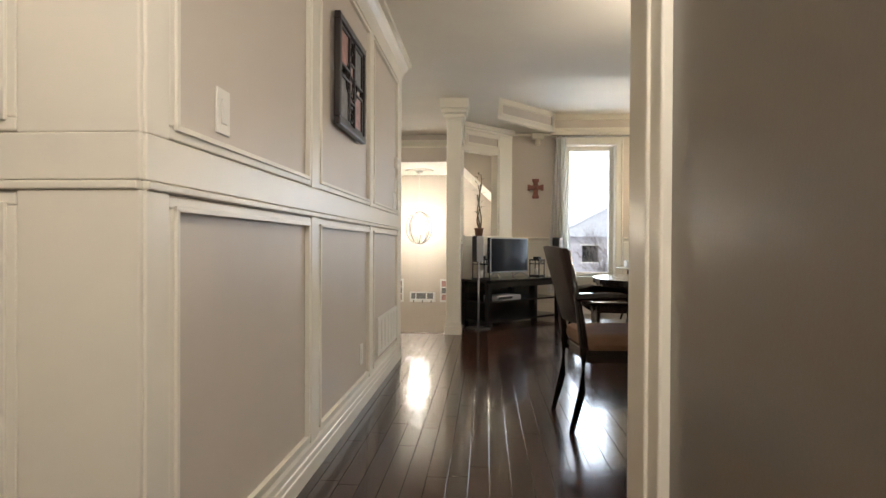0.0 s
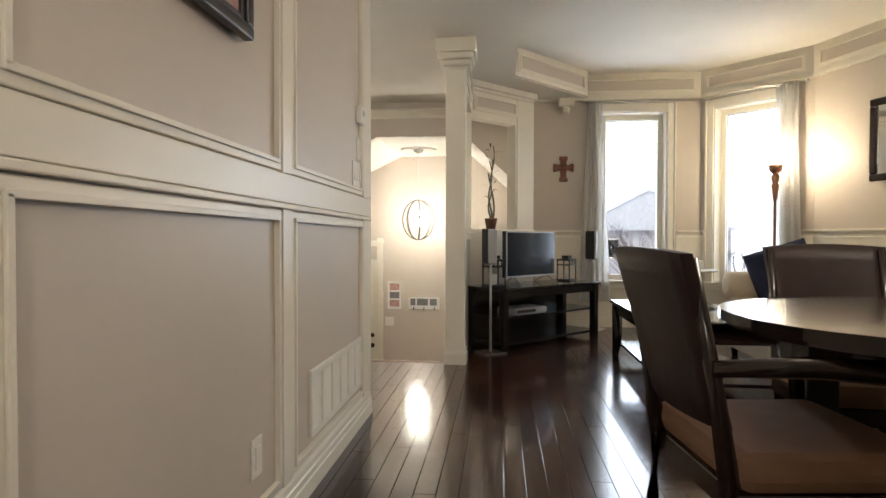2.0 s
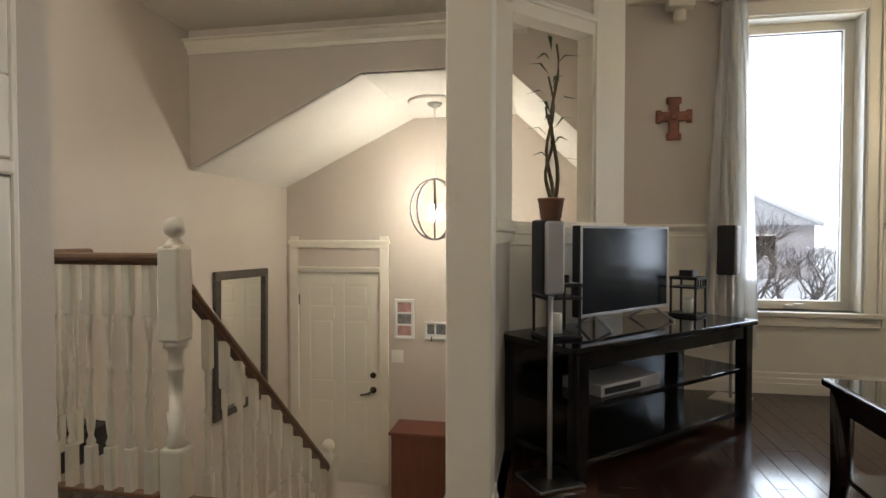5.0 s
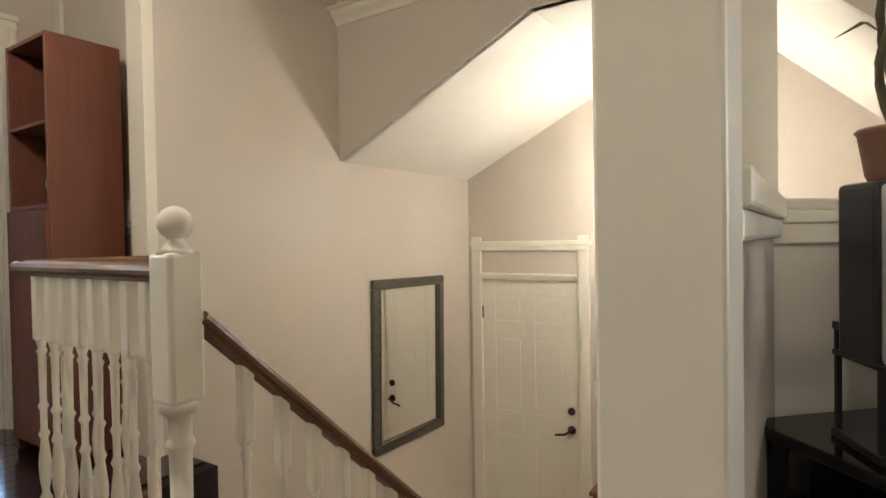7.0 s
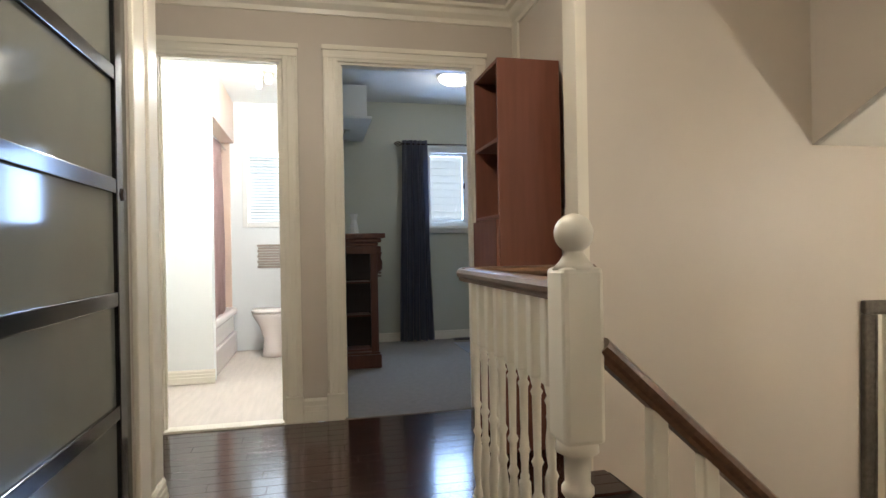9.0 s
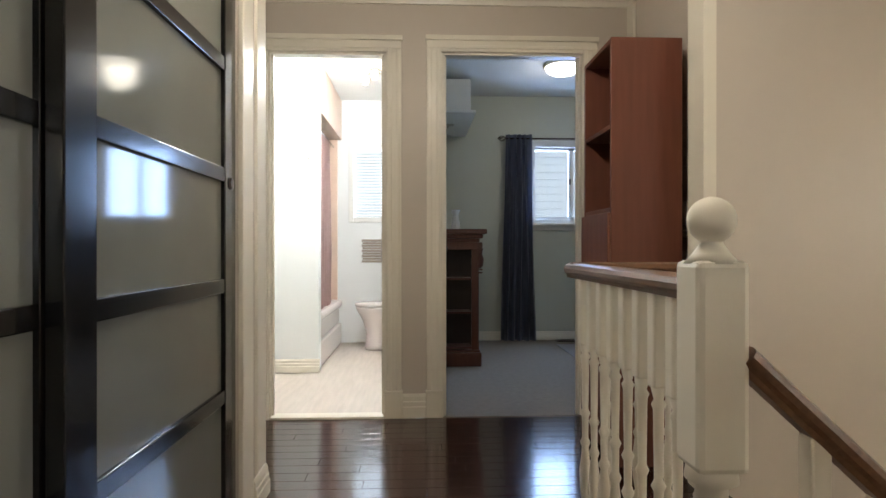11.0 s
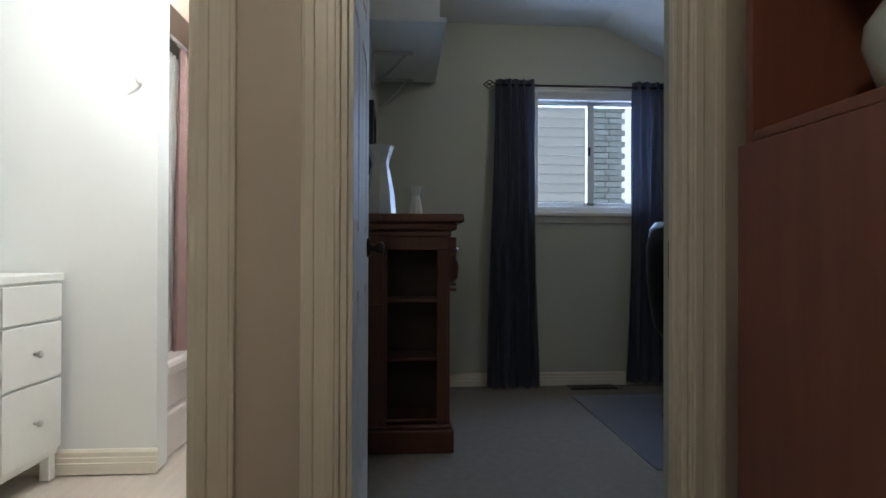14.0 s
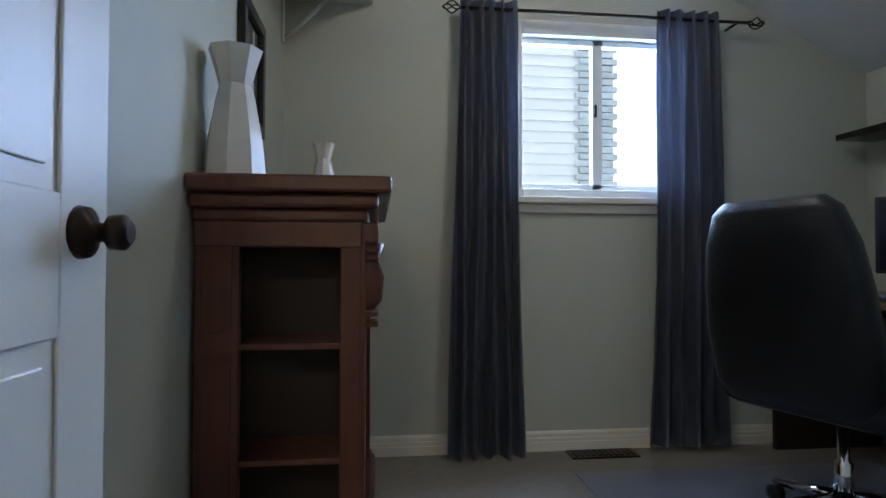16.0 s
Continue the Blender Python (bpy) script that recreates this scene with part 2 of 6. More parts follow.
def thing(name, m, label, category, group=""):
    ob = new(name)
    ob.empty_display_size = 0.1
    ob.matrix_world = Matrix.Translation(ORIGIN) @ m
    return tagged(ob, label, category, group)


def frame_of(bm_w, bm_h, t, d, z0=0.0):
    """Four bars round a width and height, standing in the xz plane, depth d towards -y."""
    w, h = bm_w / 2, bm_h
    return [(-w, w, -d, 0, z0 + h - t, z0 + h), (-w, w, -d, 0, z0, z0 + t), (-w, -w + t, -d, 0, z0 + t, z0 + h - t), (w - t, w, -d, 0, z0 + t, z0 + h - t)]


def drape(width, height, folds, depth, seed, pinch=1.0, flare=1.0):
    """A hanging curtain in the xz plane with folds that run down it."""
    rng = random.Random(seed)
    bm = bmesh.new()
    nu, nv = folds * 8, 22
    ph = [rng.uniform(0, 6.28) for _ in range(4)]
    grid = []
    for v in range(nv + 1):
        s = v / nv
        z = height * (1 - s)
        w = width * (pinch + (flare - pinch) * s)
        row = []
        for u in range(nu + 1):
            a = u / nu
            wob = 0.25 * math.sin(3 * a + 4 * s + ph[0]) + 0.2 * math.sin(9 * a - 3 * s + ph[1])
            y = depth * (0.45 + 0.55 * s) * math.sin(2 * math.pi * folds * a + wob * 2.2) + 0.35 * depth * math.sin(11 * a + 5 * s + ph[2]) * s
            row.append(bm.verts.new((w * (a - 0.5) + 0.006 * math.sin(20 * a + 6 * s + ph[3]), y, z)))
        grid.append(row)
    for r0, r1 in zip(grid, grid[1:]):
        for u in range(nu):
            bm.faces.new((r0[u], r0[u + 1], r1[u + 1], r1[u])).smooth = True
    bmesh.ops.solidify(bm, geom=bm.faces[:], thickness=0.003)
    return bm


# ---- large structure ----
CEIL_Z, TRAY_Z = 2.40, 2.68
HOME, LIVING, STAIR, ENTRY = Vector((0, 0, 0)), Vector((-0.02, -0.095, 0)), Vector((0.06, -0.065, 0)), Vector((-0.30, 0.20, 0))
CLOSET, DOORS, NORTH = Vector((-0.31, 0.01, 0)), Vector((-0.27, 0.073, 0)), Vector((-0.30, 0.17, 0))
BATH, BED = Vector((-0.364, 0.10, 0)), Vector((-0.105, 0.05, 0))
TX0, HX = -2.27, -3.36
# bay outline: the front wall, the slanted window wall, the side wall
BAY = [(0.30, 7.07), (2.13, 7.07), (2.87, 6.33), (3.28, 5.2), (3.32, 4.69)]
floor = setting("floor", boxes((-3.63, -2.29, 2.7, 5.78, -0.16, -0.012), (-2.29, 3.6, -3.2, 5.035, -0.16, -0.012), (-0.30, 3.6, 5.035, 7.2, -0.16, -0.012)), JOINT, "dark sub-floor under glossy cherry planks", "floor")
ORIGIN = BED
carpet = setting("carpet_floor", boxes((-6.3, -3.52, 4.55, 8.0, -0.16, 0.0)), CARPET, "grey cut-pile carpet of the bedroom", "carpet")
ORIGIN = BATH
bath_floor = setting("bath_floor", boxes((-6.0, -3.26, 2.6, 4.46, -0.16, -0.006)), BATHFLOOR, "pale wood-look bathroom floor", "floor")
ORIGIN = ENTRY
entry_floor = setting("entry_floor", boxes((TX0, 0.58, 6.15, 8.2, -1.54, -1.42)), BATHFLOOR, "pale tiled entry landing", "floor")
well_floor = setting("well_floor", boxes((TX0, -1.05, 4.8, 6.5, -2.5, -2.4)), CARPET, "dark floor of the lower stairwell", "floor")

ORIGIN = HOME
ceiling = setting("ceiling", boxes((-3.75, -2.69, 2.6, 6.0, CEIL_Z, CEIL_Z + 0.1), (-2.69, -0.35, 2.9, 6.86, CEIL_Z, CEIL_Z + 0.1), (-2.69, 3.6, -3.2, 2.9, CEIL_Z, CEIL_Z + 0.1),
                                   (-0.35, 0.15, 2.9, 7.2, CEIL_Z, CEIL_Z + 0.1), (0.15, 3.6, 2.9, 4.27, CEIL_Z, CEIL_Z + 0.1)), CEIL, "off-white painted plaster ceiling", "ceiling")
# the raised part over the bay keeps an eight-sided outline
tray_in = [(0.15, 4.66), (0.54, 4.27), (2.55, 4.27), (3.6, 4.91), (3.6, 7.4), (0.93, 7.4), (0.93, 6.95), (0.15, 6.10)]
setting("ceiling_tray", prism(tray_in, TRAY_Z, TRAY_Z + 0.1), CEIL, "raised ceiling over the bay window", "ceiling")
setting("ceiling_soffit", joined(prism([(0.15, 4.27), (0.54, 4.27), (0.15, 4.66)], CEIL_Z, TRAY_Z + 0.1), prism([(0.15, 6.10), (0.93, 6.95), (0.93, 7.2), (0.15, 7.2)], 2.43, TRAY_Z + 0.1),
                                 prism([(2.55, 4.27), (3.6, 4.27), (3.6, 4.91)], CEIL_Z, TRAY_Z + 0.1)), CEIL, "dropped soffit corners", "ceiling")
ORIGIN = BED
setting("ceiling_bedroom", joined(boxes((-6.3, -3.53, 4.40, 6.16, 2.50, 2.6)), moved(boxes((-6.3, -3.53, 0, 2.0, 0, 0.1)), Matrix.Translation((0, 6.16, 2.50)) @ pose(0, 0, 0, -25))),
        STIPPLE, "stippled white bedroom ceiling with a sloping side", "ceiling")
ORIGIN = BATH
setting("ceiling_bath", boxes((-6.0, -3.28, 2.6, 4.44, 2.42, 2.5)), WHITEWALL, "white bathroom ceiling", "ceiling")

ORIGIN = ENTRY


def sloped(pts, y0, y1, t=0.1):
    bm = bmesh.new()
    a = [bm.verts.new((x, y0, z)) for x, z in pts] + [bm.verts.new((x, y0, z + t)) for x, z in pts[::-1]]
    b = [bm.verts.new((v.co.x, y1, v.co.z)) for v in a]
    bm.faces.new(a[::-1]), bm.faces.new(b)
    for k in range(len(a)):
        j = (k + 1) % len(a)
        bm.faces.new((a[k], a[j], b[j], b[k]))
    bmesh.ops.recalc_face_normals(bm, faces=bm.faces[:])
    return bm


VAULT = [(-2.40, 1.355), (TX0, 1.42), (-1.0, 2.04), (-0.05, 2.04), (0.58, 1.45)]
setting("ceiling_entry", sloped(VAULT, 6.66, 8.28), CEIL, "white vaulted ceiling over the entry", "ceiling")
# bulkhead that ends the stair ceiling
bulk = bmesh.new()
prof = [(TX0, 1.42), (-1.0, 2.04), (-0.05, 2.04), (0.58, 1.45), (0.58, 2.5), (TX0, 2.5)]
fa, fb = [[bulk.verts.new((x, y, z)) for x, z in prof] for y in (6.655, 6.70)]
bulk.faces.new(fa), bulk.faces.new(fb[::-1])
for k in range(6):
    bulk.faces.new((fa[k], fb[k], fb[(k + 1) % 6], fa[(k + 1) % 6]))
bmesh.ops.recalc_face_normals(bulk, faces=bulk.faces[:])
bulkhead = setting("wall_bulkhead", bulk, BEIGE, "beige bulkhead wall over the stairs", "wall")


def crown(name, p0, p1, z, parent, inward, mat=CREAM, size=0.09):
    """Three-stepped crown moulding between two points; inward is the unit way off the wall."""
    a, b, n = Vector((*p0, 0)), Vector((*p1, 0)), Vector((*inward, 0))
    along = (b - a).normalized()
    prof = [(0, 0), (0.012, 0), (0.018, 0.025), (0.045, 0.05), (0.058, 0.075), (0.085, 0.08), (0.085, size), (0, size)]
    bm = bmesh.new()
    ends = [[bm.verts.new(q + n * u + Vector((0, 0, z - size + v))) for u, v in prof] for q in (a, b)]
    for k in range(8):
        j = (k + 1) % 8
        bm.faces.new((ends[0][k], ends[0][j], ends[1][j], ends[1][k]))
    bm.faces.new(ends[0]), bm.faces.new(ends[1][::-1])
    bmesh.ops.recalc_face_normals(bm, faces=bm.faces[:])
    return part(name, bm, mat, parent)


def skirting(p0, p1, parent, inward, h=0.13, mat=CREAM):
    """A stepped baseboard with a rounded top."""
    a, b, n = Vector((*p0, 0)), Vector((*p1, 0)), Vector((*inward, 0))
    prof = [(0.0, 0.0), (0.020, 0.0), (0.020, h * 0.45), (0.016, h * 0.48), (0.016, h * 0.66), (0.012, h * 0.7), (0.012, h * 0.88), (0.005, h), (0.0, h)]
    bm = bmesh.new()
    ends = [[bm.verts.new(q + n * u + Vector((0, 0, v))) for u, v in prof] for q in (a, b)]
    m = len(prof)
    for k in range(m):
        j = (k + 1) % m
        bm.faces.new((ends[0][k], ends[0][j], ends[1][j], ends[1][k]))
    bm.faces.new(ends[0]), bm.faces.new(ends[1][::-1])
    bmesh.ops.recalc_face_normals(bm, faces=bm.faces[:])
    return part("baseboard", bm, mat, parent)


def chair_rail(p0, p1, parent, inward, z0=0.94, z1=1.03):
    a, b, n = Vector((*p0, 0)), Vector((*p1, 0)), Vector((*inward, 0))
    h = z1 - z0
    prof = [(0, 0), (0.012, 0), (0.014, h * 0.2), (0.008, h * 0.25), (0.008, h * 0.5), (0.018, h * 0.6), (0.030, h * 0.8), (0.030, h), (0, h)]
    bm = bmesh.new()
    ends = [[bm.verts.new(q + n * u + Vector((0, 0, z0 + v))) for u, v in prof] for q in (a, b)]
    m = len(prof)
    for k in range(m):
        j = (k + 1) % m
        bm.faces.new((ends[0][k], ends[0][j], ends[1][j], ends[1][k]))
    bm.faces.new(ends[0]), bm.faces.new(ends[1][::-1])
    bmesh.ops.recalc_face_normals(bm, faces=bm.faces[:])
    return part("chair_rail", bm, CREAM, parent)


def panel_mould(cx0, cx1, z0, z1, t=0.028, d=0.012):
    """A mitred picture-frame moulding in the xz plane towards -y."""
    bm = boxes((cx0, cx1, -d, 0, z1 - t, z1), (cx0, cx1, -d, 0, z0, z0 + t), (cx0, cx0 + t, -d, 0, z0 + t, z1 - t), (cx1 - t, cx1, -d, 0, z0 + t, z1 - t), bev=0.004)
    i = t * 0.75
    return joined(bm, boxes((cx0 + i, cx1 - i, -d * 1.6, 0, z1 - t * 1.25, z1 - t * 0.75), (cx0 + i, cx1 - i, -d * 1.6, 0, z0 + t * 0.75, z0 + t * 1.25),
                            (cx0 + i, cx0 + i + t * 0.5, -d * 1.6, 0, z0 + t, z1 - t), (cx1 - i - t * 0.5, cx1 - i, -d * 1.6, 0, z0 + t, z1 - t), bev=0.002))


def wainscot(parent, m, stiles, z_top=2.31):
    """Stiles, rails and panel mouldings on a wall; m takes local x along the wall, -y off it."""
    lo, hi = stiles[0][0], stiles[-1][1]
    part("rail", moved(boxes((lo, hi, -0.016, 0, 1.05, 1.145), bev=0.003), m), CREAM, parent)
    part("rail_ledge", moved(boxes((lo, hi, -0.022, 0, 1.030, 1.048), bev=0.004), m), CREAM, parent)
    part("rail", moved(boxes((lo, hi, -0.016, 0, 2.20, z_top), bev=0.003), m), CREAM, parent)
    for a, b in stiles:
        part("stile", moved(boxes((a, b, -0.0155, 0, 0.13, 1.03), bev=0.003), m), CREAM, parent)
        part("stile", moved(boxes((a, b, -0.0155, 0, 1.145, 2.20), bev=0.003), m), CREAM, parent)
    for (_, a), (b, _) in zip(stiles, stiles[1:]):
        part("panel_moulding", moved(panel_mould(a + 0.004, b - 0.004, 0.135, 1.026), m), CREAM, parent)
        part("panel_moulding", moved(panel_mould(a + 0.004, b - 0.004, 1.150, 2.196), m), CREAM, parent)


# hallway wall with panels
ORIGIN = HOME
wall_hall = setting("wall_hall", boxes((-0.80, -0.67, 0.30, 3.765, 0, CEIL_Z)), BEIGE, "beige hallway wall with cream board panelling", "wall")
EAST = Matrix.Translation((-0.67, 0, 0)) @ pose(0, 0, 0, 0, 0, 90)
wainscot(wall_hall, EAST, [(0.30, 0.385), (1.40, 1.49), (2.54, 2.62), (3.61, 3.765)])
skirting((-0.67, 0.30), (-0.67, 3.79), wall_hall, (1, 0))
crown("crown_moulding", (-0.67, 0.28), (-0.67, 3.85), CEIL_Z, wall_hall, (1, 0), size=0.11)
part("end_trim", boxes((-0.802, -0.656, 3.765, 3.778, 0.0, 2.31), bev=0.004), CREAM, wall_hall)
wall_return = setting("wall_return", boxes((-2.0, -0.80, 0.30, 0.42, 0, CEIL_Z)), BEIGE, "beige panelled wall at the hallway mouth", "wall")
wainscot(wall_return, Matrix.Translation((0, 0.30, 0)), [(-2.0, -1.90), (-1.45, -1.30), (-0.92, -0.66)])
skirting((-2.0, 0.30), (-0.65, 0.30), wall_return, (0, -1))
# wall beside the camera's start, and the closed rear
wall_side = setting("wall_side", boxes((0.39, 0.56, -3.2, 0.56, 0, CEIL_Z)), SHADEDSIDE, "glossy side wall beside the hallway, its paint darkened for shade", "wall")
part("corner_trim", boxes((0.368, 0.575, 0.33, 0.575, 0, 2.39), bev=0.006), CREAM, wall_side)
part("corner_bead", boxes((0.360, 0.372, 0.40, 0.43, 0, 2.39), bev=0.006), CREAM, wall_side)
setting("wall_rear", boxes((-2.1, 0.56, -3.3, -3.2, 0, CEIL_Z), (-2.1, -2.0, -3.2, 0.42, 0, CEIL_Z)), BEIGE, "beige wall behind the hallway", "wall")
setting("wall_dining", boxes((0.56, 3.45, -0.3, -0.18, 0, CEIL_Z), (3.30, 3.45, -0.18, 4.60, 0, TRAY_Z)), BEIGE, "beige dining room wall", "wall")

# closet front with the black-framed sliding doors
ORIGIN = CLOSET
wall_closet = setting("wall_closet", boxes((-2.37, -2.08, 3.80, 3.96, 0, CEIL_Z), (-2.08, -0.62, 3.80, 3.96, 2.06, CEIL_Z), (-2.37, -2.27, 2.9, 3.80, 0, CEIL_Z), (-0.62, -0.495, 3.77, 3.96, 0, CEIL_Z),
                                          (-2.42, -0.5, 3.2, 3.26, 0, CEIL_Z)), BEIGE, "beige wall round the closet", "wall")
part("casing", boxes((-2.20, -2.08, 3.96, 3.978, 0, 2.13), bev=0.004), CREAM, wall_closet)
part("corner_trim", boxes((-2.385, -2.27, 3.955, 3.972, 0, 2.3), (-2.387, -2.37, 3.80, 3.97, 0, 2.3), bev=0.004), CREAM, wall_closet)
skirting((-2.37, 3.972), (-2.20, 3.972), wall_closet, (0, 1), h=0.11)
part("casing", boxes((-2.08, -0.50, 3.96, 3.978, 2.06, 2.14), bev=0.004), CREAM, wall_closet)
ORIGIN = DOORS
setting("wall_hall_south", boxes((-3.5, -2.30, 2.8, 2.9, 0, CEIL_Z)), BEIGE, "beige end wall of the side hall", "wall")

# wall with the two doorways
wall_doors = setting("wall_doors", boxes((-3.42, HX, 2.8, 3.67, 0, CEIL_Z), (-3.42, HX, 4.32, 4.63, 0, CEIL_Z), (-3.42, HX, 5.42, 5.85, 0, CEIL_Z), (-3.42, HX, 3.67, 4.32, 2.02, CEIL_Z),
                                        (-3.42, HX, 4.63, 5.42, 2.04, CEIL_Z)), BEIGE, "beige hall wall with two doorways", "wall")


def casing(parent, y0, y1, top, x, w=0.085):
    """Fluted door casing with plinth blocks on a wall that faces +x."""
    for a, b in ((y0 - w, y0), (y1, y1 + w)):
        part("casing", boxes((x, x + 0.016, a, b, 0.15, top + w), (x, x + 0.022, a + 0.006, a + 0.030, 0.15, top + 0.02), (x, x + 0.020, b - 0.030, b - 0.010, 0.15, top + 0.02), bev=0.004), CREAM, parent)
        part("plinth_block", boxes((x, x + 0.030, a - 0.004, b + 0.004, 0, 0.15), (x, x + 0.034, a - 0.006, b + 0.006, 0.138, 0.152), bev=0.003), CREAM, parent)
    part("casing", boxes((x, x + 0.018, y0 - w, y1 + w, top + 0.001, top + w), (x, x + 0.030, y0 - w - 0.006, y1 + w + 0.006, top + w - 0.022, top + w + 0.006),
                         (x, x + 0.024, y0 - w, y1 + w, top + 0.018, top + 0.036), bev=0.003), CREAM, parent)
    for a, b in ((y0, y0 + 0.014), (y1 - 0.014, y1)):
        part("jamb", boxes((x - 0.064, x + 0.004, a, b, 0, top), bev=0.002), CREAM, parent)
        s = 1 if a == y0 else -1
        e = b if s > 0 else a
        part("door_stop", boxes((x - 0.040, x - 0.018, min(e, e + s * 0.012), max(e, e + s * 0.012), 0, top), bev=0.002), CREAM, parent)
    part("jamb", boxes((x - 0.064, x + 0.004, y0, y1, top - 0.014, top), bev=0.002), CREAM, parent)
    part("strike_plate", boxes((x - 0.062, x - 0.042, y1 - 0.0165, y1 - 0.013, 0.86, 0.95)), BRONZE, parent)


casing(wall_doors, 3.67, 4.32, 2.03, HX)
casing(wall_doors, 4.63, 5.42, 2.035, HX)
skirting((HX, 2.9), (HX, 3.58), wall_doors, (1, 0))
skirting((HX, 4.41), (HX, 4.54), wall_doors, (1, 0))
skirting((HX, 5.51), (HX, 5.69), wall_doors, (1, 0))
crown("crown_moulding", (HX, 2.9), (HX, 5.69), CEIL_Z, wall_doors, (1, 0), size=0.10)
part("strike_plate", boxes((-3.40, -3.38, 3.684, 3.687, 0.86, 0.95)), BRONZE, wall_doors)
part("threshold", boxes((-3.42, -3.33, 3.684, 4.306, -0.01, 0.012), bev=0.004), CREAM, wall_doors)

ORIGIN = NORTH
wall_north = setting("wall_north", boxes((-3.49, TX0 - 0.06, 5.60, 5.75, 0, CEIL_Z)), BEIGE, "beige hall wall behind the bookcase", "wall")
part("rail", boxes((-3.36, -2.34, 5.584, 5.60, 1.045, 1.15), bev=0.003), CREAM, wall_north)
part("rail_ledge", boxes((-3.36, -2.34, 5.576, 5.60, 1.020, 1.040), (-3.36, -2.34, 5.58, 5.60, 0.99, 1.008), bev=0.003), CREAM, wall_north)
part("stile", boxes((-2.39, TX0 - 0.03, 5.582, 5.60, 0.0, CEIL_Z), bev=0.003), CREAM, wall_north)
part("stile", boxes((-3.37, -3.24, 5.582, 5.60, 0.0, CEIL_Z), bev=0.003), CREAM, wall_north)
crown("crown_moulding", (-3.37, 5.60), (TX0, 5.60), CEIL_Z, wall_north, (0, -1), size=0.10)
ORIGIN = ENTRY
wall_mirror = setting("wall_stair", boxes((TX0 - 0.12, TX0, 5.50, 8.28, -2.5, 2.5)), BEIGE, "beige stairwell wall carrying the tall mirror", "wall")
part("end_trim", boxes((TX0 - 0.123, TX0 + 0.003, 5.455, 5.505, -0.2, CEIL_Z)), CREAM, wall_mirror)
setting("wall_well", boxes((TX0 - 0.12, TX0 - 0.01, 4.8, 5.46, -2.5, -0.02), (TX0, 0.05, 4.75, 4.80, -2.5, -0.16), (-0.02, 0.09, 4.84, 6.66, -2.5, 0.0)), BEIGE, "beige stairwell side below the floor", "wall")
wall_front = setting("wall_front", boxes((TX0, -2.16, 8.16, 8.28, -1.42, 2.4), (-1.32, 0.70, 8.16, 8.28, -1.42, 2.4), (-2.16, -1.32, 8.16, 8.28, 0.61, 2.4), (0.58, 0.70, 6.66, 8.16, -1.42, 2.4)), BEIGE, "beige front entry wall", "wall")
crown("crown_moulding", (TX0, 6.655), (0.1, 6.655), 2.32, bulkhead, (0, -1), size=0.09)

# post, beam and low walls beside the stair
ORIGIN = LIVING
post = setting("column", boxes((-0.352, -0.206, 5.075, 5.215, 0.12, 2.20), bev=0.006), CREAM, "cream square column at the stair head", "column")
part("plinth", boxes((-0.364, -0.194, 5.063, 5.227, 0, 0.085), (-0.359, -0.199, 5.068, 5.222, 0.085, 0.12), bev=0.005), CREAM, post)
part("capital", joined(boxes((-0.36, -0.198, 5.067, 5.223, 2.185, 2.205), (-0.42, -0.13, 5.01, 5.29, 2.30, CEIL_Z), bev=0.004),
                       moved(boxes((-0.385, -0.165, 5.04, 5.25, 2.205, 2.25), (-0.405, -0.145, 5.02, 5.27, 2.25, 2.30), bev=0.012), Matrix())), CREAM, post)
half = setting("wall_half", boxes((-0.335, -0.225, 5.215, 6.12, 0, 1.0)), BEIGE, "low wall between living room and stairs", "wall")
part("cap", boxes((-0.36, -0.195, 5.22, 6.12, 0.975, 1.03), (-0.35, -0.205, 5.22, 6.12, 0.93, 0.975), bev=0.008), CREAM, half)
part("beam", boxes((-0.345, -0.215, 5.215, 6.14, 2.10, CEIL_Z), bev=0.003), CREAM, half)
part("panel_moulding", moved(panel_mould(5.27, 6.0, 2.16, 2.36), Matrix.Translation((-0.215, 0, 0)) @ pose(0, 0, 0, 0, 0, 90)), CREAM, half)
# diagonal wall behind the television
DIAG = Matrix.Translation((-0.30, 6.06, 0)) @ pose(0, 0, 0, 0, 0, 45)
diag = setting("wall_diagonal", moved(boxes((0, 0.12, 0, 0.11, 0, CEIL_Z), (0.12, 0.70, 0, 0.11, 0, 1.0), (0.70, 0.96, 0, 0.11, 0, CEIL_Z), (0.12, 0.70, 0, 0.11, 2.06, CEIL_Z)), DIAG), CREAM,
               "cream diagonal wall with an opening to the stairs", "wall")
part("sill", moved(boxes((0.06, 0.97, -0.025, 0.13, 1.0, 1.03), bev=0.006), DIAG), CREAM, diag)
part("chair_rail", moved(boxes((0.0, 0.96, -0.018, 0, 0.91, 0.965), (0.0, 0.96, -0.026, 0, 0.965, 1.0), bev=0.005), DIAG), CREAM, diag)
part("panel_moulding", moved(panel_mould(0.14, 0.72, 2.13, 2.29), DIAG), CREAM, diag)
part("panel", moved(boxes((0.17, 0.69, -0.003, 0, 2.16, 2.26)), DIAG), BEIGE, diag)
part("crown_moulding", moved(boxes((0, 0.98, -0.05, 0, 2.34, CEIL_Z), (0, 0.96, -0.025, 0, 2.31, 2.34), bev=0.01), DIAG), CREAM, diag)
part("pilaster", moved(boxes((0.72, 0.96, -0.012, 0, 0.0, 2.31), bev=0.003), DIAG), CREAM, diag)
part("baseboard", moved(boxes((0, 0.96, -0.03, 0, 0, 0.12), bev=0.005), DIAG), CREAM, diag)


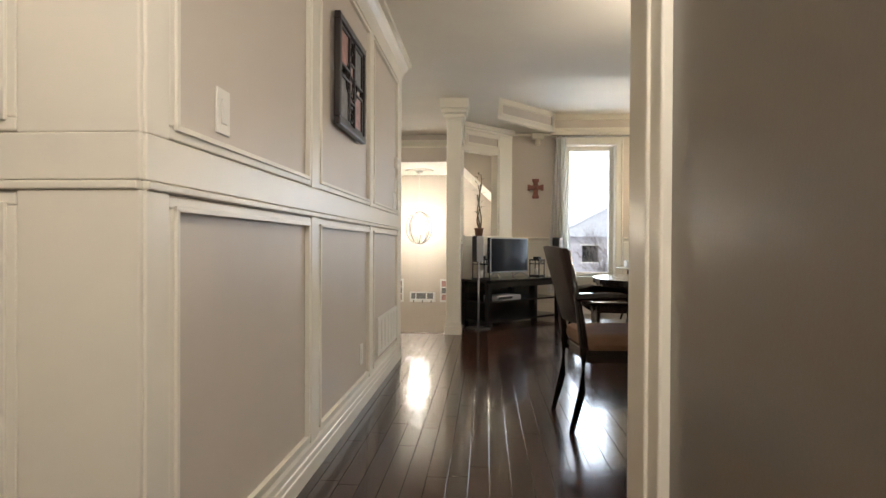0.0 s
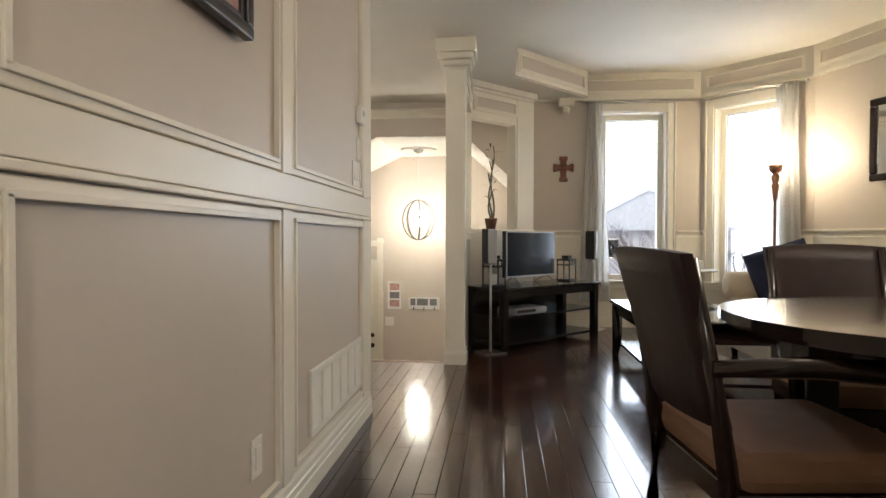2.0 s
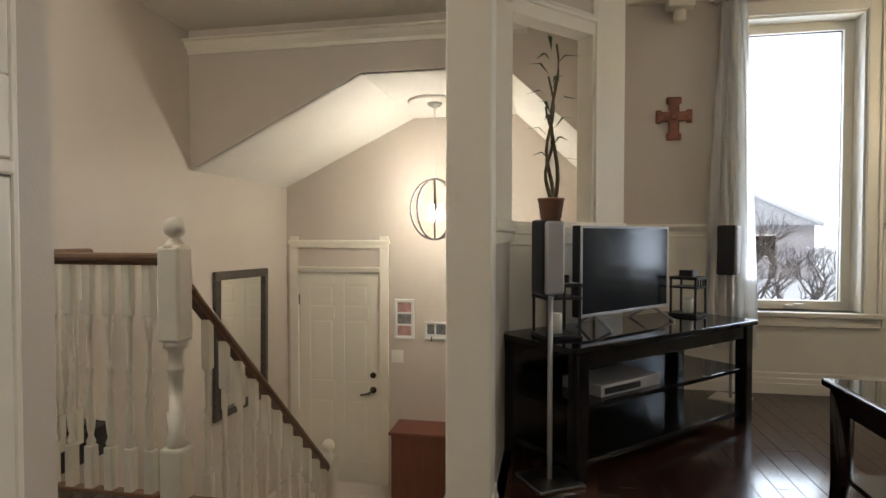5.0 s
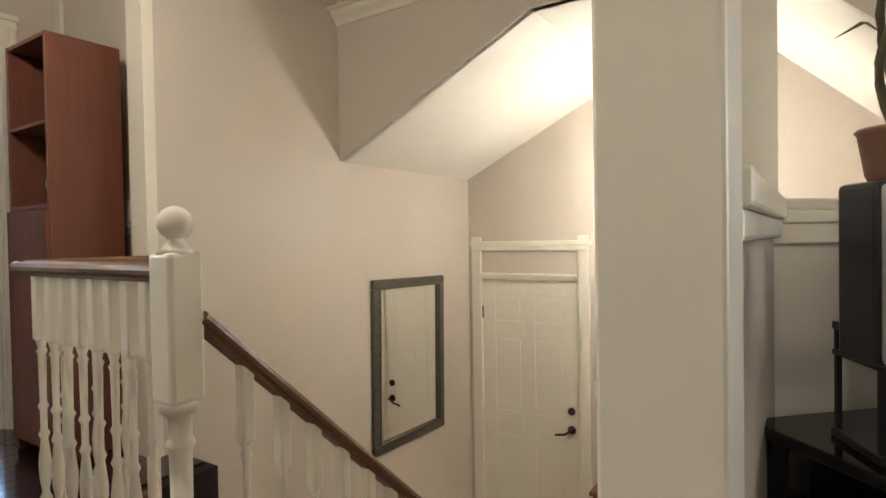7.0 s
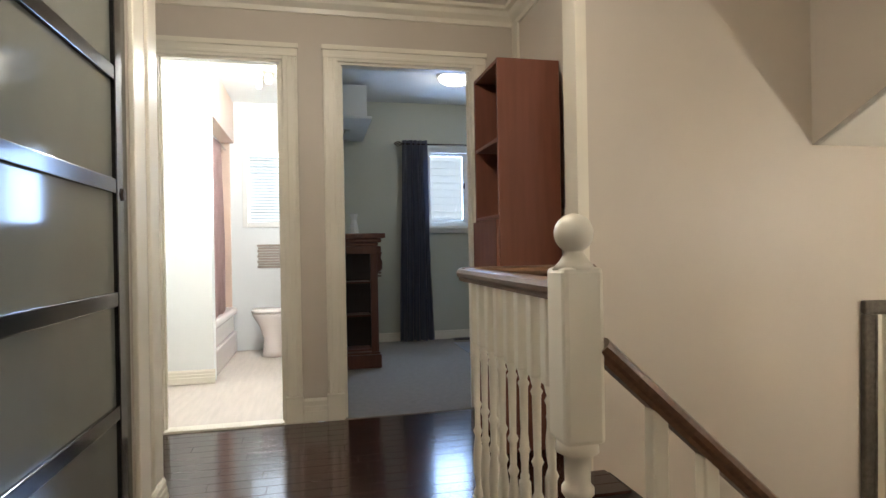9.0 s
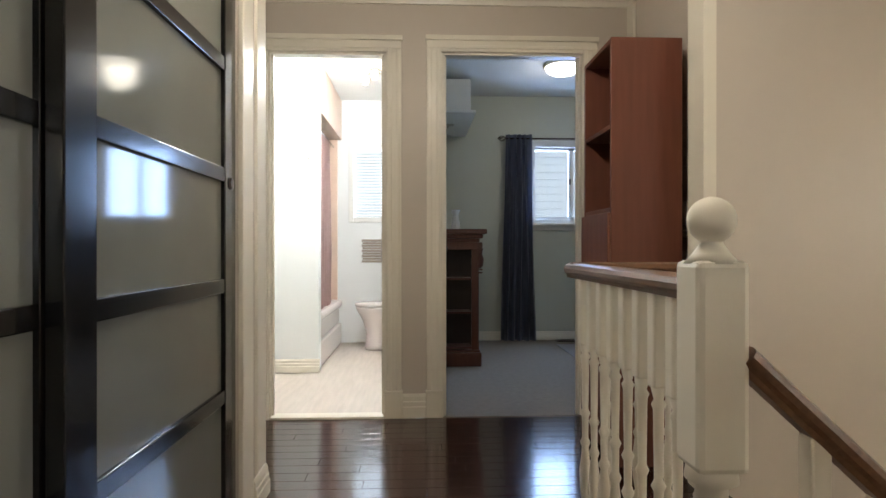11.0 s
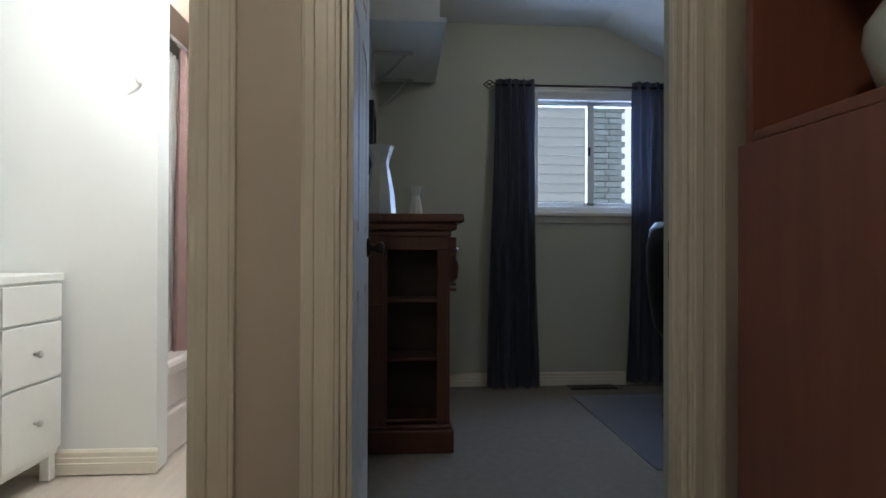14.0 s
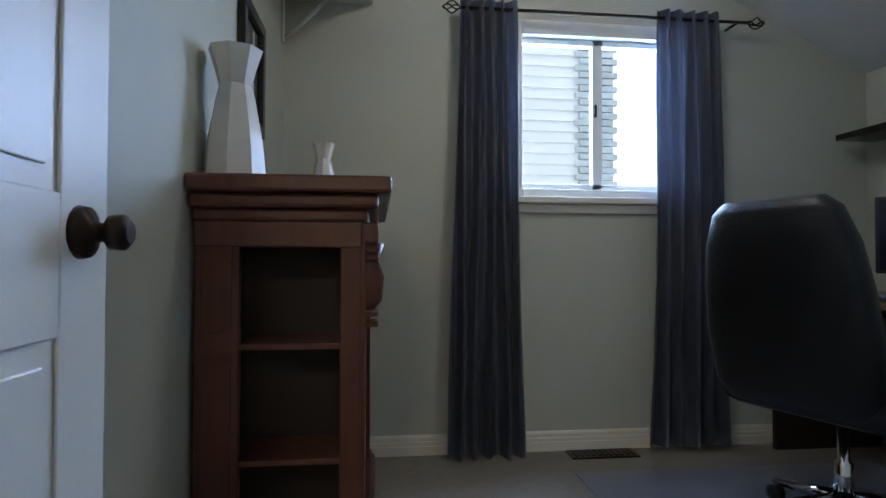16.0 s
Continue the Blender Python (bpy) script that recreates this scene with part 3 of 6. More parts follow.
def bay_wall(name, p0, p1, win=None, glass_back=0.16):
    """A bay wall from p0 to p1, seen from inside, with one tall window: along, width, sill and head heights."""
    a, b = Vector((*p0, 0)), Vector((*p1, 0))
    length = (b - a).length
    ang = math.degrees(math.atan2(b.y - a.y, b.x - a.x))
    m = Matrix.Translation(a) @ pose(0, 0, 0, 0, 0, ang)
    top = TRAY_Z
    if win:
        w0, w1, z0, z1 = win
        lims = [(0, w0, 0, 0.2, 0, top), (w1, length, 0, 0.2, 0, top), (w0, w1, 0, 0.2, 0, z0), (w0, w1, 0, 0.2, z1, top)]
    else:
        lims = [(0, length, 0, 0.2, 0, top)]
    wall = setting(name, moved(boxes(*lims), m), BEIGE, "beige bay wall with cream wainscot and frieze", "wall")
    spans = [(0, win[0] - 0.10), (win[1] + 0.10, length)] if win else [(0, length)]
    for s0, s1 in spans:
        if s1 - s0 > 0.03:
            part("wainscot_panel", moved(boxes((s0, s1, -0.008, 0, 0.13, 0.94)), m), CREAM, wall)
            p, q = m @ Vector((s0, 0, 0)), m @ Vector((s1, 0, 0))
            chair_rail(p.xy, q.xy, wall, (m.to_3x3() @ Vector((0, -1, 0))).xy)
    if win:
        part("wainscot_panel", moved(boxes((win[0] - 0.1, win[1] + 0.1, -0.008, 0, 0.13, win[2] - 0.08)), m), CREAM, wall)
    skirting(a.xy, b.xy, wall, (m.to_3x3() @ Vector((0, -1, 0))).xy, h=0.14)
    part("frieze", moved(boxes((0, length, -0.03, 0, 2.41, top)), m), CREAM, wall)
    part("frieze_panel", moved(boxes((0.10, length - 0.10, -0.032, -0.03, 2.495, 2.60)), m), BEIGE, wall)
    part("panel_moulding", moved(panel_mould(0.06, length - 0.06, 2.46, 2.635), m @ Matrix.Translation((0, -0.03, 0))), CREAM, wall)
    part("frieze_ledge", moved(boxes((0, length, -0.045, 0, 2.395, 2.425), bev=0.006), m), CREAM, wall)
    return wall, m, length


def tall_window(name, m, win):
    w0, w1, z0, z1 = win
    o = thing(name, m, "tall cream casement window with deep reveal", "window")
    o["kind"] = "structure"
    t = 0.085
    part("casing", boxes((w0 - t, w0, -0.022, 0, z0 - 0.03, z1 + t), (w1, w1 + t, -0.022, 0, z0 - 0.03, z1 + t), (w0, w1, -0.022, 0, z1, z1 + t), bev=0.005), CREAM, o)
    part("casing_bead", boxes((w0 - t, w0 - t + 0.02, -0.034, 0, z0 - 0.03, z1 + t), (w1 + t - 0.02, w1 + t, -0.034, 0, z0 - 0.03, z1 + t), bev=0.006), CREAM, o)
    part("window_sill", boxes((w0 - t - 0.02, w1 + t + 0.02, -0.05, 0.1, z0 - 0.03, z0), (w0 - t, w1 + t, -0.03, 0, z0 - 0.09, z0 - 0.03), bev=0.006), CREAM, o)
    part("reveal", boxes((w0, w0 + 0.012, -0.002, 0.18, z0, z1), (w1 - 0.012, w1, -0.002, 0.18, z0, z1), (w0, w1, -0.002, 0.18, z1 - 0.012, z1), bev=0.002), CREAM, o)
    f = 0.055
    part("window_frame", boxes((w0 + 0.012, w0 + 0.012 + f, 0.12, 0.18, z0, z1 - 0.012), (w1 - 0.012 - f, w1 - 0.012, 0.12, 0.18, z0, z1 - 0.012), (w0 + f, w1 - f, 0.12, 0.18, z0, z0 + f),
                               (w0 + f, w1 - f, 0.12, 0.18, z1 - 0.012 - f, z1 - 0.012), bev=0.005), CREAM, o)
    part("gasket", boxes((w0 + 0.062, w0 + 0.069, 0.145, 0.155, z0 + f, z1 - f), (w1 - 0.069, w1 - 0.062, 0.145, 0.155, z0 + f, z1 - f), (w0 + 0.06, w1 - 0.06, 0.145, 0.155, z1 - 0.072, z1 - 0.066)), BLACKPLASTIC, o)
    g = part("pane", boxes((w0 + 0.06, w1 - 0.06, 0.149, 0.153, z0 + f - 0.004, z1 - f - 0.004)), PANE, o)
    g.visible_shadow = False
    cx = (w0 + w1) / 2
    part("crank", joined(boxes((cx - 0.05, cx + 0.05, 0.09, 0.12, z0 + 0.005, z0 + 0.03), bev=0.006), boxes((cx - 0.01, cx + 0.05, 0.07, 0.09, z0 + 0.03, z0 + 0.042), bev=0.004)), WHITEPLASTIC, o)
    return o


WIN1, WIN2 = (0.82, 1.49, 0.50, 2.28), (0.14, 0.78, 0.50, 2.28)
wall_bay, M1, _ = bay_wall("wall_bay", BAY[0], BAY[1], WIN1)
wall_bay_side, M2, _ = bay_wall("wall_bay_side", BAY[1], BAY[2], WIN2)
wall_lamp, M3, L3 = bay_wall("wall_sofa", BAY[2], BAY[3])
bay_wall("wall_sofa_end", BAY[3], BAY[4])
tall_window("window_1", M1, WIN1)
tall_window("window_2", M2, WIN2)
# soffit fascia round the raised ceiling
for k, (p, q) in enumerate((((0.15, 6.10), (0.93, 6.95)), ((0.15, 4.66), (0.15, 6.10)), ((0.54, 4.27), (0.15, 4.66)), ((2.55, 4.27), (0.54, 4.27)), ((3.30, 4.72), (2.55, 4.27)))):
    a, b = Vector((*p, 0)), Vector((*q, 0))
    mm = Matrix.Translation(a) @ pose(0, 0, 0, 0, 0, math.degrees(math.atan2(b.y - a.y, b.x - a.x)))
    ln = (b - a).length
    low = 2.42 if k == 0 else 2.404
    fas = setting("trim_fascia", moved(boxes((0, ln, -0.03, -0.002, low, TRAY_Z)), mm), CREAM, "cream fascia of the ceiling tray", "trim")
    if k == 0:
        part("panel_moulding", moved(panel_mould(0.05, ln - 0.05, low + 0.04, 2.64), mm @ Matrix.Translation((0, -0.03, 0))), CREAM, fas)
        part("panel", moved(boxes((0.09, ln - 0.09, -0.032, -0.03, low + 0.08, 2.60)), mm), BEIGE, fas)
corbel = setting("trim_corbel", joined(boxes((0.66, 0.82, 6.96, 7.06, 2.34, 2.42), bev=0.008), boxes((0.705, 0.775, 6.99, 7.06, 2.26, 2.34), bev=0.02)), CREAM, "small cream corbel under the soffit", "trim")

# bedroom and bathroom shells
ORIGIN = BED
wall_bed_s = setting("wall_bedroom_south", boxes((-6.27, -3.575, 4.44, 4.60, 0, 2.6)), SAGE, "sage green bedroom wall", "wall")
skirting((-6.15, 4.60), (-4.36, 4.60), wall_bed_s, (0, 1), h=0.09)
BW = (5.67, 6.52, 1.20, 2.05)
wall_bed_w = setting("wall_bedroom_west", boxes((-6.30, -6.15, 4.44, BW[0], 0, 2.6), (-6.30, -6.15, BW[1], 8.0, 0, 2.6), (-6.30, -6.15, BW[0], BW[1], 0, BW[2]), (-6.30, -6.15, BW[0], BW[1], BW[3], 2.6)),
                     SAGE, "sage green window wall of the bedroom", "wall")
skirting((-6.15, 4.64), (-6.15, 7.52), wall_bed_w, (1, 0), h=0.09)
setting("wall_bedroom_north", boxes((-6.27, -3.57, 7.52, 7.65, 0, 2.6)), SAGE, "sage green far bedroom wall", "wall")
setting("wall_bedroom_east", boxes((-3.65, -3.575, 5.445, 7.65, 0, 2.6)), SAGE, "sage bedroom wall beside the door", "wall")
ORIGIN = BATH
wall_bath = setting("wall_bath", boxes((-6.0, -3.32, 4.39, 4.44, 0, 2.5), (-6.0, -3.32, 2.6, 2.7, 0, 2.5), (-4.56, -4.45, 2.7, 3.71, 0, 2.5), (-6.0, -4.45, 2.7, 2.8, 0, 2.5),
                                         (-6.0, -5.80, 2.7, 3.82, 0, 2.5), (-6.0, -5.80, 4.16, 4.39, 0, 2.5), (-6.0, -5.80, 3.82, 4.16, 0, 1.25), (-6.0, -5.80, 3.82, 4.16, 1.93, 2.5)), WHITEWALL, "bright white bathroom walls", "wall")
skirting((-4.45, 2.75), (-4.45, 3.72), wall_bath, (1, 0), h=0.10)
part("header", boxes((-5.8, -4.563, 3.56, 3.70, 2.02, 2.415), bev=0.003), PEACH, wall_bath)


# ---- stairs and balustrade ----
ORIGIN = STAIR
RISE, GOING = 0.1775, 0.193
stairs = setting("stairs", boxes(*[(-1.43, -0.40, 5.13 + GOING * k, 5.13 + GOING * (k + 1) + 0.02, -2.4, -RISE * (k + 1)) for k in range(7)]), CREAM, "cream stair flight down to the entry", "stairs")
for k in range(7):
    part("tread", boxes((-1.43, -0.40, 5.115 + GOING * k, 5.13 + GOING * (k + 1), -RISE * (k + 1), -RISE * (k + 1) + 0.024), bev=0.006), PLANK, stairs)
part("nosing", boxes((-1.40, -0.30, 5.095, 5.14, -0.03, 0.004), bev=0.006), OAK, stairs)
part("nosing", boxes((-2.35, -1.52, 5.10, 5.15, -0.03, 0.004), (-2.35, -2.30, 5.15, 5.55, -0.03, 0.004), bev=0.006), OAK, stairs)


def baluster_bm(z0, z1):
    """A turned baluster with a long square head block."""
    h = z1 - z0
    prof = [(0.013, z0 + 0.16), (0.017, z0 + 0.18), (0.009, z0 + 0.20), (0.015, z0 + 0.24), (0.017, z0 + 0.29), (0.0095, z0 + 0.36), (0.015, z0 + 0.375), (0.009, z0 + 0.39),
            (0.0095, z0 + h * 0.52), (0.015, z0 + h * 0.535), (0.009, z0 + h * 0.55), (0.011, z1 - 0.245), (0.015, z1 - 0.235), (0.0095, z1 - 0.225), (0.018, z1 - 0.19)]
    return joined(lathe(prof, 10), boxes((-0.018, 0.018, -0.018, 0.018, z0, z0 + 0.165), (-0.018, 0.018, -0.018, 0.018, z1 - 0.20, z1), bev=0.005))


rail = thing("balustrade", pose(-1.46, 5.14, 0), "cream turned balustrade with an oak handrail above the stairwell", "railing")
bal = baluster_bm(0.0, 0.86)
bal_mesh = bpy.data.meshes.new("baluster")
bal.to_mesh(bal_mesh)
bal_mesh.materials.append(CREAM)
spots = [(-0.10 - 0.085 * k, -0.012, 0) for k in range(8)] + [(-0.775, 0.08 + 0.095 * k, 0) for k in range(4)]
for x, y, z in spots:
    o = new("baluster", bal_mesh)
    o.parent, o.location = rail, (x, y, z)


def handrail_bm(a, b):
    """A handrail with a rounded top and a grooved side."""
    prof = [(-0.018, -0.022), (0.018, -0.022), (0.020, -0.012), (0.027, -0.005), (0.029, 0.006), (0.024, 0.017), (0.012, 0.023), (-0.012, 0.023), (-0.024, 0.017), (-0.029, 0.006), (-0.027, -0.005), (-0.020, -0.012)]
    a, b = Vector(a), Vector(b)
    d = (b - a).normalized()
    side = d.cross(Vector((0, 0, 1))).normalized()
    up = side.cross(d)
    bm = bmesh.new()
    ends = [[bm.verts.new(q + side * u + up * v) for u, v in prof] for q in (a, b)]
    n = len(prof)
    for k in range(n):
        bm.faces.new((ends[0][k], ends[0][(k + 1) % n], ends[1][(k + 1) % n], ends[1][k]))
    bm.faces.new(ends[0]), bm.faces.new(ends[1][::-1])
    bmesh.ops.recalc_face_normals(bm, faces=bm.faces[:])
    return bm


part("handrail", joined(handrail_bm((-0.04, -0.012, 0.872), (-0.83, -0.012, 0.872)), handrail_bm((-0.775, -0.03, 0.875), (-0.775, 0.44, 0.875))), OAK, rail, "oak handrail")
RUN = Vector((0, 1.33, -1.22))
part("handrail", handrail_bm((0.02, 0.04, 0.76), Vector((0.02, 0.04, 0.76)) + RUN), OAK, rail, "sloping oak handrail")
for k in range(11):
    s = (k + 1.0) / 11.4
    z1 = 0.76 + RUN.z * s - 0.025
    tread = -RISE * (max(0, int((5.19 + RUN.y * s - 5.13) / GOING)) + 1) + 0.024
    part("baluster", moved(baluster_bm(tread, z1), Matrix.Translation((0.02, 0.05 + RUN.y * s, 0))), CREAM, rail)
part("skirt_board", moved(boxes((0.0, 0.03, 0, 1.90, -0.19, 0.05), bev=0.004), Matrix.Translation((-0.03, -0.02, -0.05)) @ pose(0, 0, 0, -42.8)), CREAM, rail)


def newel(parent, x, y, z0, block0, block1, ball):
    n = part("newel_post", joined(boxes((x - 0.044, x + 0.044, y - 0.044, y + 0.044, block0, block1), (x - 0.044, x + 0.044, y - 0.044, y + 0.044, z0, z0 + 0.2), bev=0.011),
                                  lathe([(0.030, z0 + 0.19), (0.038, z0 + 0.22), (0.026, z0 + 0.25), (0.034, z0 + 0.33), (0.024, (z0 + block0) / 2), (0.026, block0 - 0.115), (0.033, block0 - 0.105), (0.033, block0 - 0.095), (0.026, block0 - 0.085), (0.027, block0 - 0.03),
                                         (0.044, block0 - 0.02), (0.040, block0 + 0.01)], 20, (x, y, 0)),
                                  lathe([(0.045, block1 - 0.005), (0.030, block1 + 0.012), (0.018, block1 + 0.03)] + [(max(0.004, ball * math.sin(t)), block1 + 0.028 + ball - ball * math.cos(t)) for t in [0.5 + 0.29 * k for k in range(10)]], 20, (x, y, 0))), CREAM, parent)
    return n


newel(rail, 0, 0, -0.02, 0.57, 0.92, 0.040)
newel(rail, 0.02, 1.40, -1.42, -0.75, -0.395, 0.038)

# ---- front entry ----
ORIGIN = ENTRY
FRONT = 8.16


def panel_door_bm(w, h, t, rows):
    """A moulded six-panel slab in the xz plane, with sunk panels on both faces; rows of (z0, z1)."""
    lims = [(0, w, 0.006, t - 0.006, 0, h)]
    st, mid = 0.115, w / 2
    xs = [(st, mid - 0.05), (mid + 0.05, w - st)]
    for y0, y1 in ((0, 0.006), (t - 0.006, t)):
        lims += [(0, st, y0, y1, 0, h), (w - st, w, y0, y1, 0, h), (mid - 0.05, mid + 0.05, y0, y1, 0, h)]
        edges = [0] + [z for r in rows for z in r] + [h]
        for z0, z1 in zip(edges[::2], edges[1::2]):
            lims += [(x0, x1, y0, y1, z0, z1) for x0, x1 in xs]
        for z0, z1 in rows:
            lims += [(x0 + 0.028, x1 - 0.028, y0 + (0.001 if y0 == 0 else 0), y1 - (0.001 if y0 else 0), z0 + 0.028, z1 - 0.028) for x0, x1 in xs]
    return boxes(*lims, bev=0.0025)


ROWS6 = [(0.21, 0.80), (0.97, 1.57), (1.69, 1.90)]
door1 = thing("door_1", pose(-2.15, FRONT + 0.01, -1.415), "cream six-panel front door with bronze lever", "door")
door1["kind"] = "structure"
part("slab", panel_door_bm(0.82, 2.02, 0.045, ROWS6), CREAM, door1)
part("casing", boxes((-0.085, 0, -0.03, 0.0, -0.01, 2.36), (0.82, 0.905, -0.03, 0.0, -0.01, 2.36), (-0.085, 0.905, -0.032, 0, 2.25, 2.30), (-0.10, 0.92, -0.04, 0, 2.29, 2.325), (0, 0.82, -0.03, 0, 2.025, 2.06), (0, 0.82, -0.04, 0, 2.045, 2.07), bev=0.004), CREAM, door1)
part("transom_panel", boxes((0, 0.82, -0.008, 0.02, 2.07, 2.25)), BEIGE, door1)
part("lever", joined(moved(lathe([(0.032, 0), (0.030, 0.012), (0.014, 0.02), (0.012, 0.05)], 16), Matrix.Translation((0.75, -0.001, 0.90)) @ pose(0, 0, 0, 90)), tube([(0.75, -0.045, 0.90), (0.71, -0.05, 0.872), (0.66, -0.048, 0.862), (0.635, -0.045, 0.855)], 0.009)), BRONZE, door1)
part("deadbolt", moved(lathe([(0.030, 0), (0.029, 0.012), (0.018, 0.018)], 16), Matrix.Translation((0.75, -0.001, 1.04)) @ pose(0, 0, 0, 90)), BRONZE, door1)
part("hinge", boxes((-0.006, 0.006, -0.012, 0.0, 1.70, 1.80)), BRONZE, door1)

orb = thing("pendant_lamp", pose(-0.675, 7.54, 1.17), "lit steel orb pendant hanging over the entry", "lamp")
part("medallion", lathe([(0.03, 0.865), (0.20, 0.85), (0.22, 0.855), (0.22, 0.87)], 32), CEIL, orb)
part("canopy", lathe([(0.062, 0.855), (0.055, 0.835), (0.02, 0.82), (0.008, 0.81)], 20), STEEL, orb)
for k in range(22):
    z = 0.805 - 0.0238 * k
    m = Matrix.Translation((0, 0, z)) @ pose(0, 0, 0, 90, 0, 90 * (k % 2))
    part("chain_link", moved(tube([(0.008 * math.cos(a), 0.014 * math.sin(a), 0) for a in [2 * math.pi * j / 8 for j in range(8)]], 0.0022, 5, True), m), STEEL, orb)
for k in range(4):
    m = pose(0, 0, 0, 90, 0, 45 * k + 12)
    part("ring", moved(tube([(0.195 * math.cos(2 * math.pi * j / 40), 0.245 * math.sin(2 * math.pi * j / 40), 0) for j in range(40)], 0.0085, 6, True), m), PEWTER, orb)
part("stem", tube([(0, 0, 0.28), (0, 0, 0.06)], 0.006), STEEL, orb)
for k in range(3):
    a = 2.1 * k
    part("bulb", lathe([(0.008, -0.10), (0.03, -0.06), (0.032, -0.03), (0.016, 0.02), (0.012, 0.04)], 12, (0.05 * math.cos(a), 0.05 * math.sin(a), 0.0)), BULB, orb)

m_ = thing("wall_mirror", pose(TX0, 7.30, -0.48) @ pose(0, 0, 0, 0, 0, 90) @ pose(0, 0, 0, 0, 1.2, 0), "tall mirror in an embossed pewter frame", "mirror")
part("frame", boxes(*frame_of(0.82, 1.15, 0.065, 0.03), bev=0.008), PEWTER, m_)
part("bead", boxes(*frame_of(0.71, 1.04, 0.012, 0.036, 0.055), bev=0.003), PEWTER, m_)
part("mirror_glass", boxes((-0.35, 0.35, -0.012, -0.006, 0.06, 1.09)), MIRROR, m_)


def photo_frame(name, x, z, w, h, mats, label):
    o = thing(name, pose(x, FRONT, z), label, "picture")
    part("frame", boxes(*frame_of(w, h, 0.018, 0.02), bev=0.003), WHITELAC, o)
    part("mount", boxes((-w / 2 + 0.01, w / 2 - 0.01, -0.006, -0.001, 0.01, h - 0.01)), WHITELAC, o)
    for x0, x1, z0, z1, mt in mats:
        part("photo", boxes((x0, x1, -0.009, -0.006, z0, z1)), mt, o)
    return o


photo_frame("photo_frame", -1.09, -0.01, 0.19, 0.37, [(-0.065, 0.065, 0.25, 0.34, PHOTO), (-0.065, 0.065, 0.14, 0.23, PHOTOG), (-0.065, 0.065, 0.03, 0.12, PHOTO)], "upright white collage frame with three photos")
hook = photo_frame("hook_rack", -0.685, -0.01, 0.42, 0.165, [(-0.185, -0.12, 0.05, 0.14, PHOTOG), (-0.10, 0.05, 0.05, 0.14, PHOTOG), (0.075, 0.17, 0.05, 0.14, PHOTOG)], "white photo rack with small coat hooks")
for x in (-0.14, 0.0, 0.14):
    part("hook", tube([(x, -0.02, 0.03), (x, -0.045, 0.02), (x, -0.045, -0.01), (x, -0.055, 0.0)], 0.005, 6), BRONZE, hook)
photo_frame("photo_frame", -0.31, -0.01, 0.19, 0.37, [(-0.065, 0.065, 0.25, 0.34, PHOTO), (-0.065, 0.065, 0.14, 0.23, PHOTOG), (-0.065, 0.065, 0.03, 0.12, PHOTO)], "upright white collage frame with three photos")


def switch_plate(m, w, h, rockers, label="cream wall switch plate"):
    o = thing("light_switch", m, label, "switch")
    part("plate", boxes((-w / 2, w / 2, -0.006, 0, -h / 2, h / 2), bev=0.002), WHITEPLASTIC, o)
    for k in range(rockers):
        x = (k - (rockers - 1) / 2) * 0.046
        part("rocker", boxes((x - 0.016, x + 0.016, -0.010, -0.006, -0.033, 0.033), bev=0.002), WHITEPLASTIC, o)
    return o


switch_plate(pose(-1.16, FRONT, -0.18), 0.115, 0.12, 2)
ORIGIN = HOME
switch_plate(pose(-0.67, 0.66, 1.27, 0, 0, 90), 0.075, 0.12, 1)
switch_plate(pose(-0.67, 3.52, 1.25, 0, 0, 90), 0.16, 0.12, 3)
switch_plate(pose(-0.67, 3.56, 1.38, 0, 0, 90), 0.07, 0.11, 1)
switch_plate(pose(-0.67, 2.36, 0.30, 0, 0, 90), 0.07, 0.115, 1, "cream wall outlet plate")
th = thing("thermostat", pose(-0.67, 3.555, 1.50, 0, 0, 90), "white wall thermostat with a small display", "thermostat")
part("body", boxes((-0.045, 0.045, -0.028, 0, 0, 0.085), bev=0.006), WHITEPLASTIC, th)
part("display", boxes((-0.02, 0.02, -0.0295, -0.028, 0.04, 0.068)), GREYPLASTIC, th)
vent = thing("wall_vent", pose(-0.67, 3.20, 0.195, 0, 0, 90), "white louvred return-air grille low on the wall", "vent")
part("frame", boxes(*frame_of(0.77, 0.25, 0.028, 0.014), bev=0.003), WHITEPLASTIC, vent)
part("backing", boxes((-0.36, 0.36, -0.003, -0.001, 0.02, 0.23)), GREYPLASTIC, vent)
slat = bpy.data.meshes.new("slat")
sb = moved(boxes((-0.365, 0.365, -0.006, 0.006, -0.0012, 0.0012)), pose(0, 0, 0, 35))
sb.to_mesh(slat)
slat.materials.append(WHITEPLASTIC)
for k in range(20):
    o = new("slat", slat)
    o.parent, o.location = vent, (0, -0.008, 0.032 + 0.0098 * k)
for k in range(5):
    part("mullion", boxes((-0.25 + 0.125 * k - 0.008, -0.25 + 0.125 * k + 0.008, -0.015, -0.003, 0.02, 0.23), bev=0.002), WHITEPLASTIC, vent)
pic = thing("wall_art", pose(-0.655, 1.99, 1.465, 0, 0, 90), "dark wooden collage frame with scrollwork panels", "picture")
part("frame", boxes(*frame_of(0.55, 0.51, 0.035, 0.03), bev=0.005), DARKFRAME, pic)
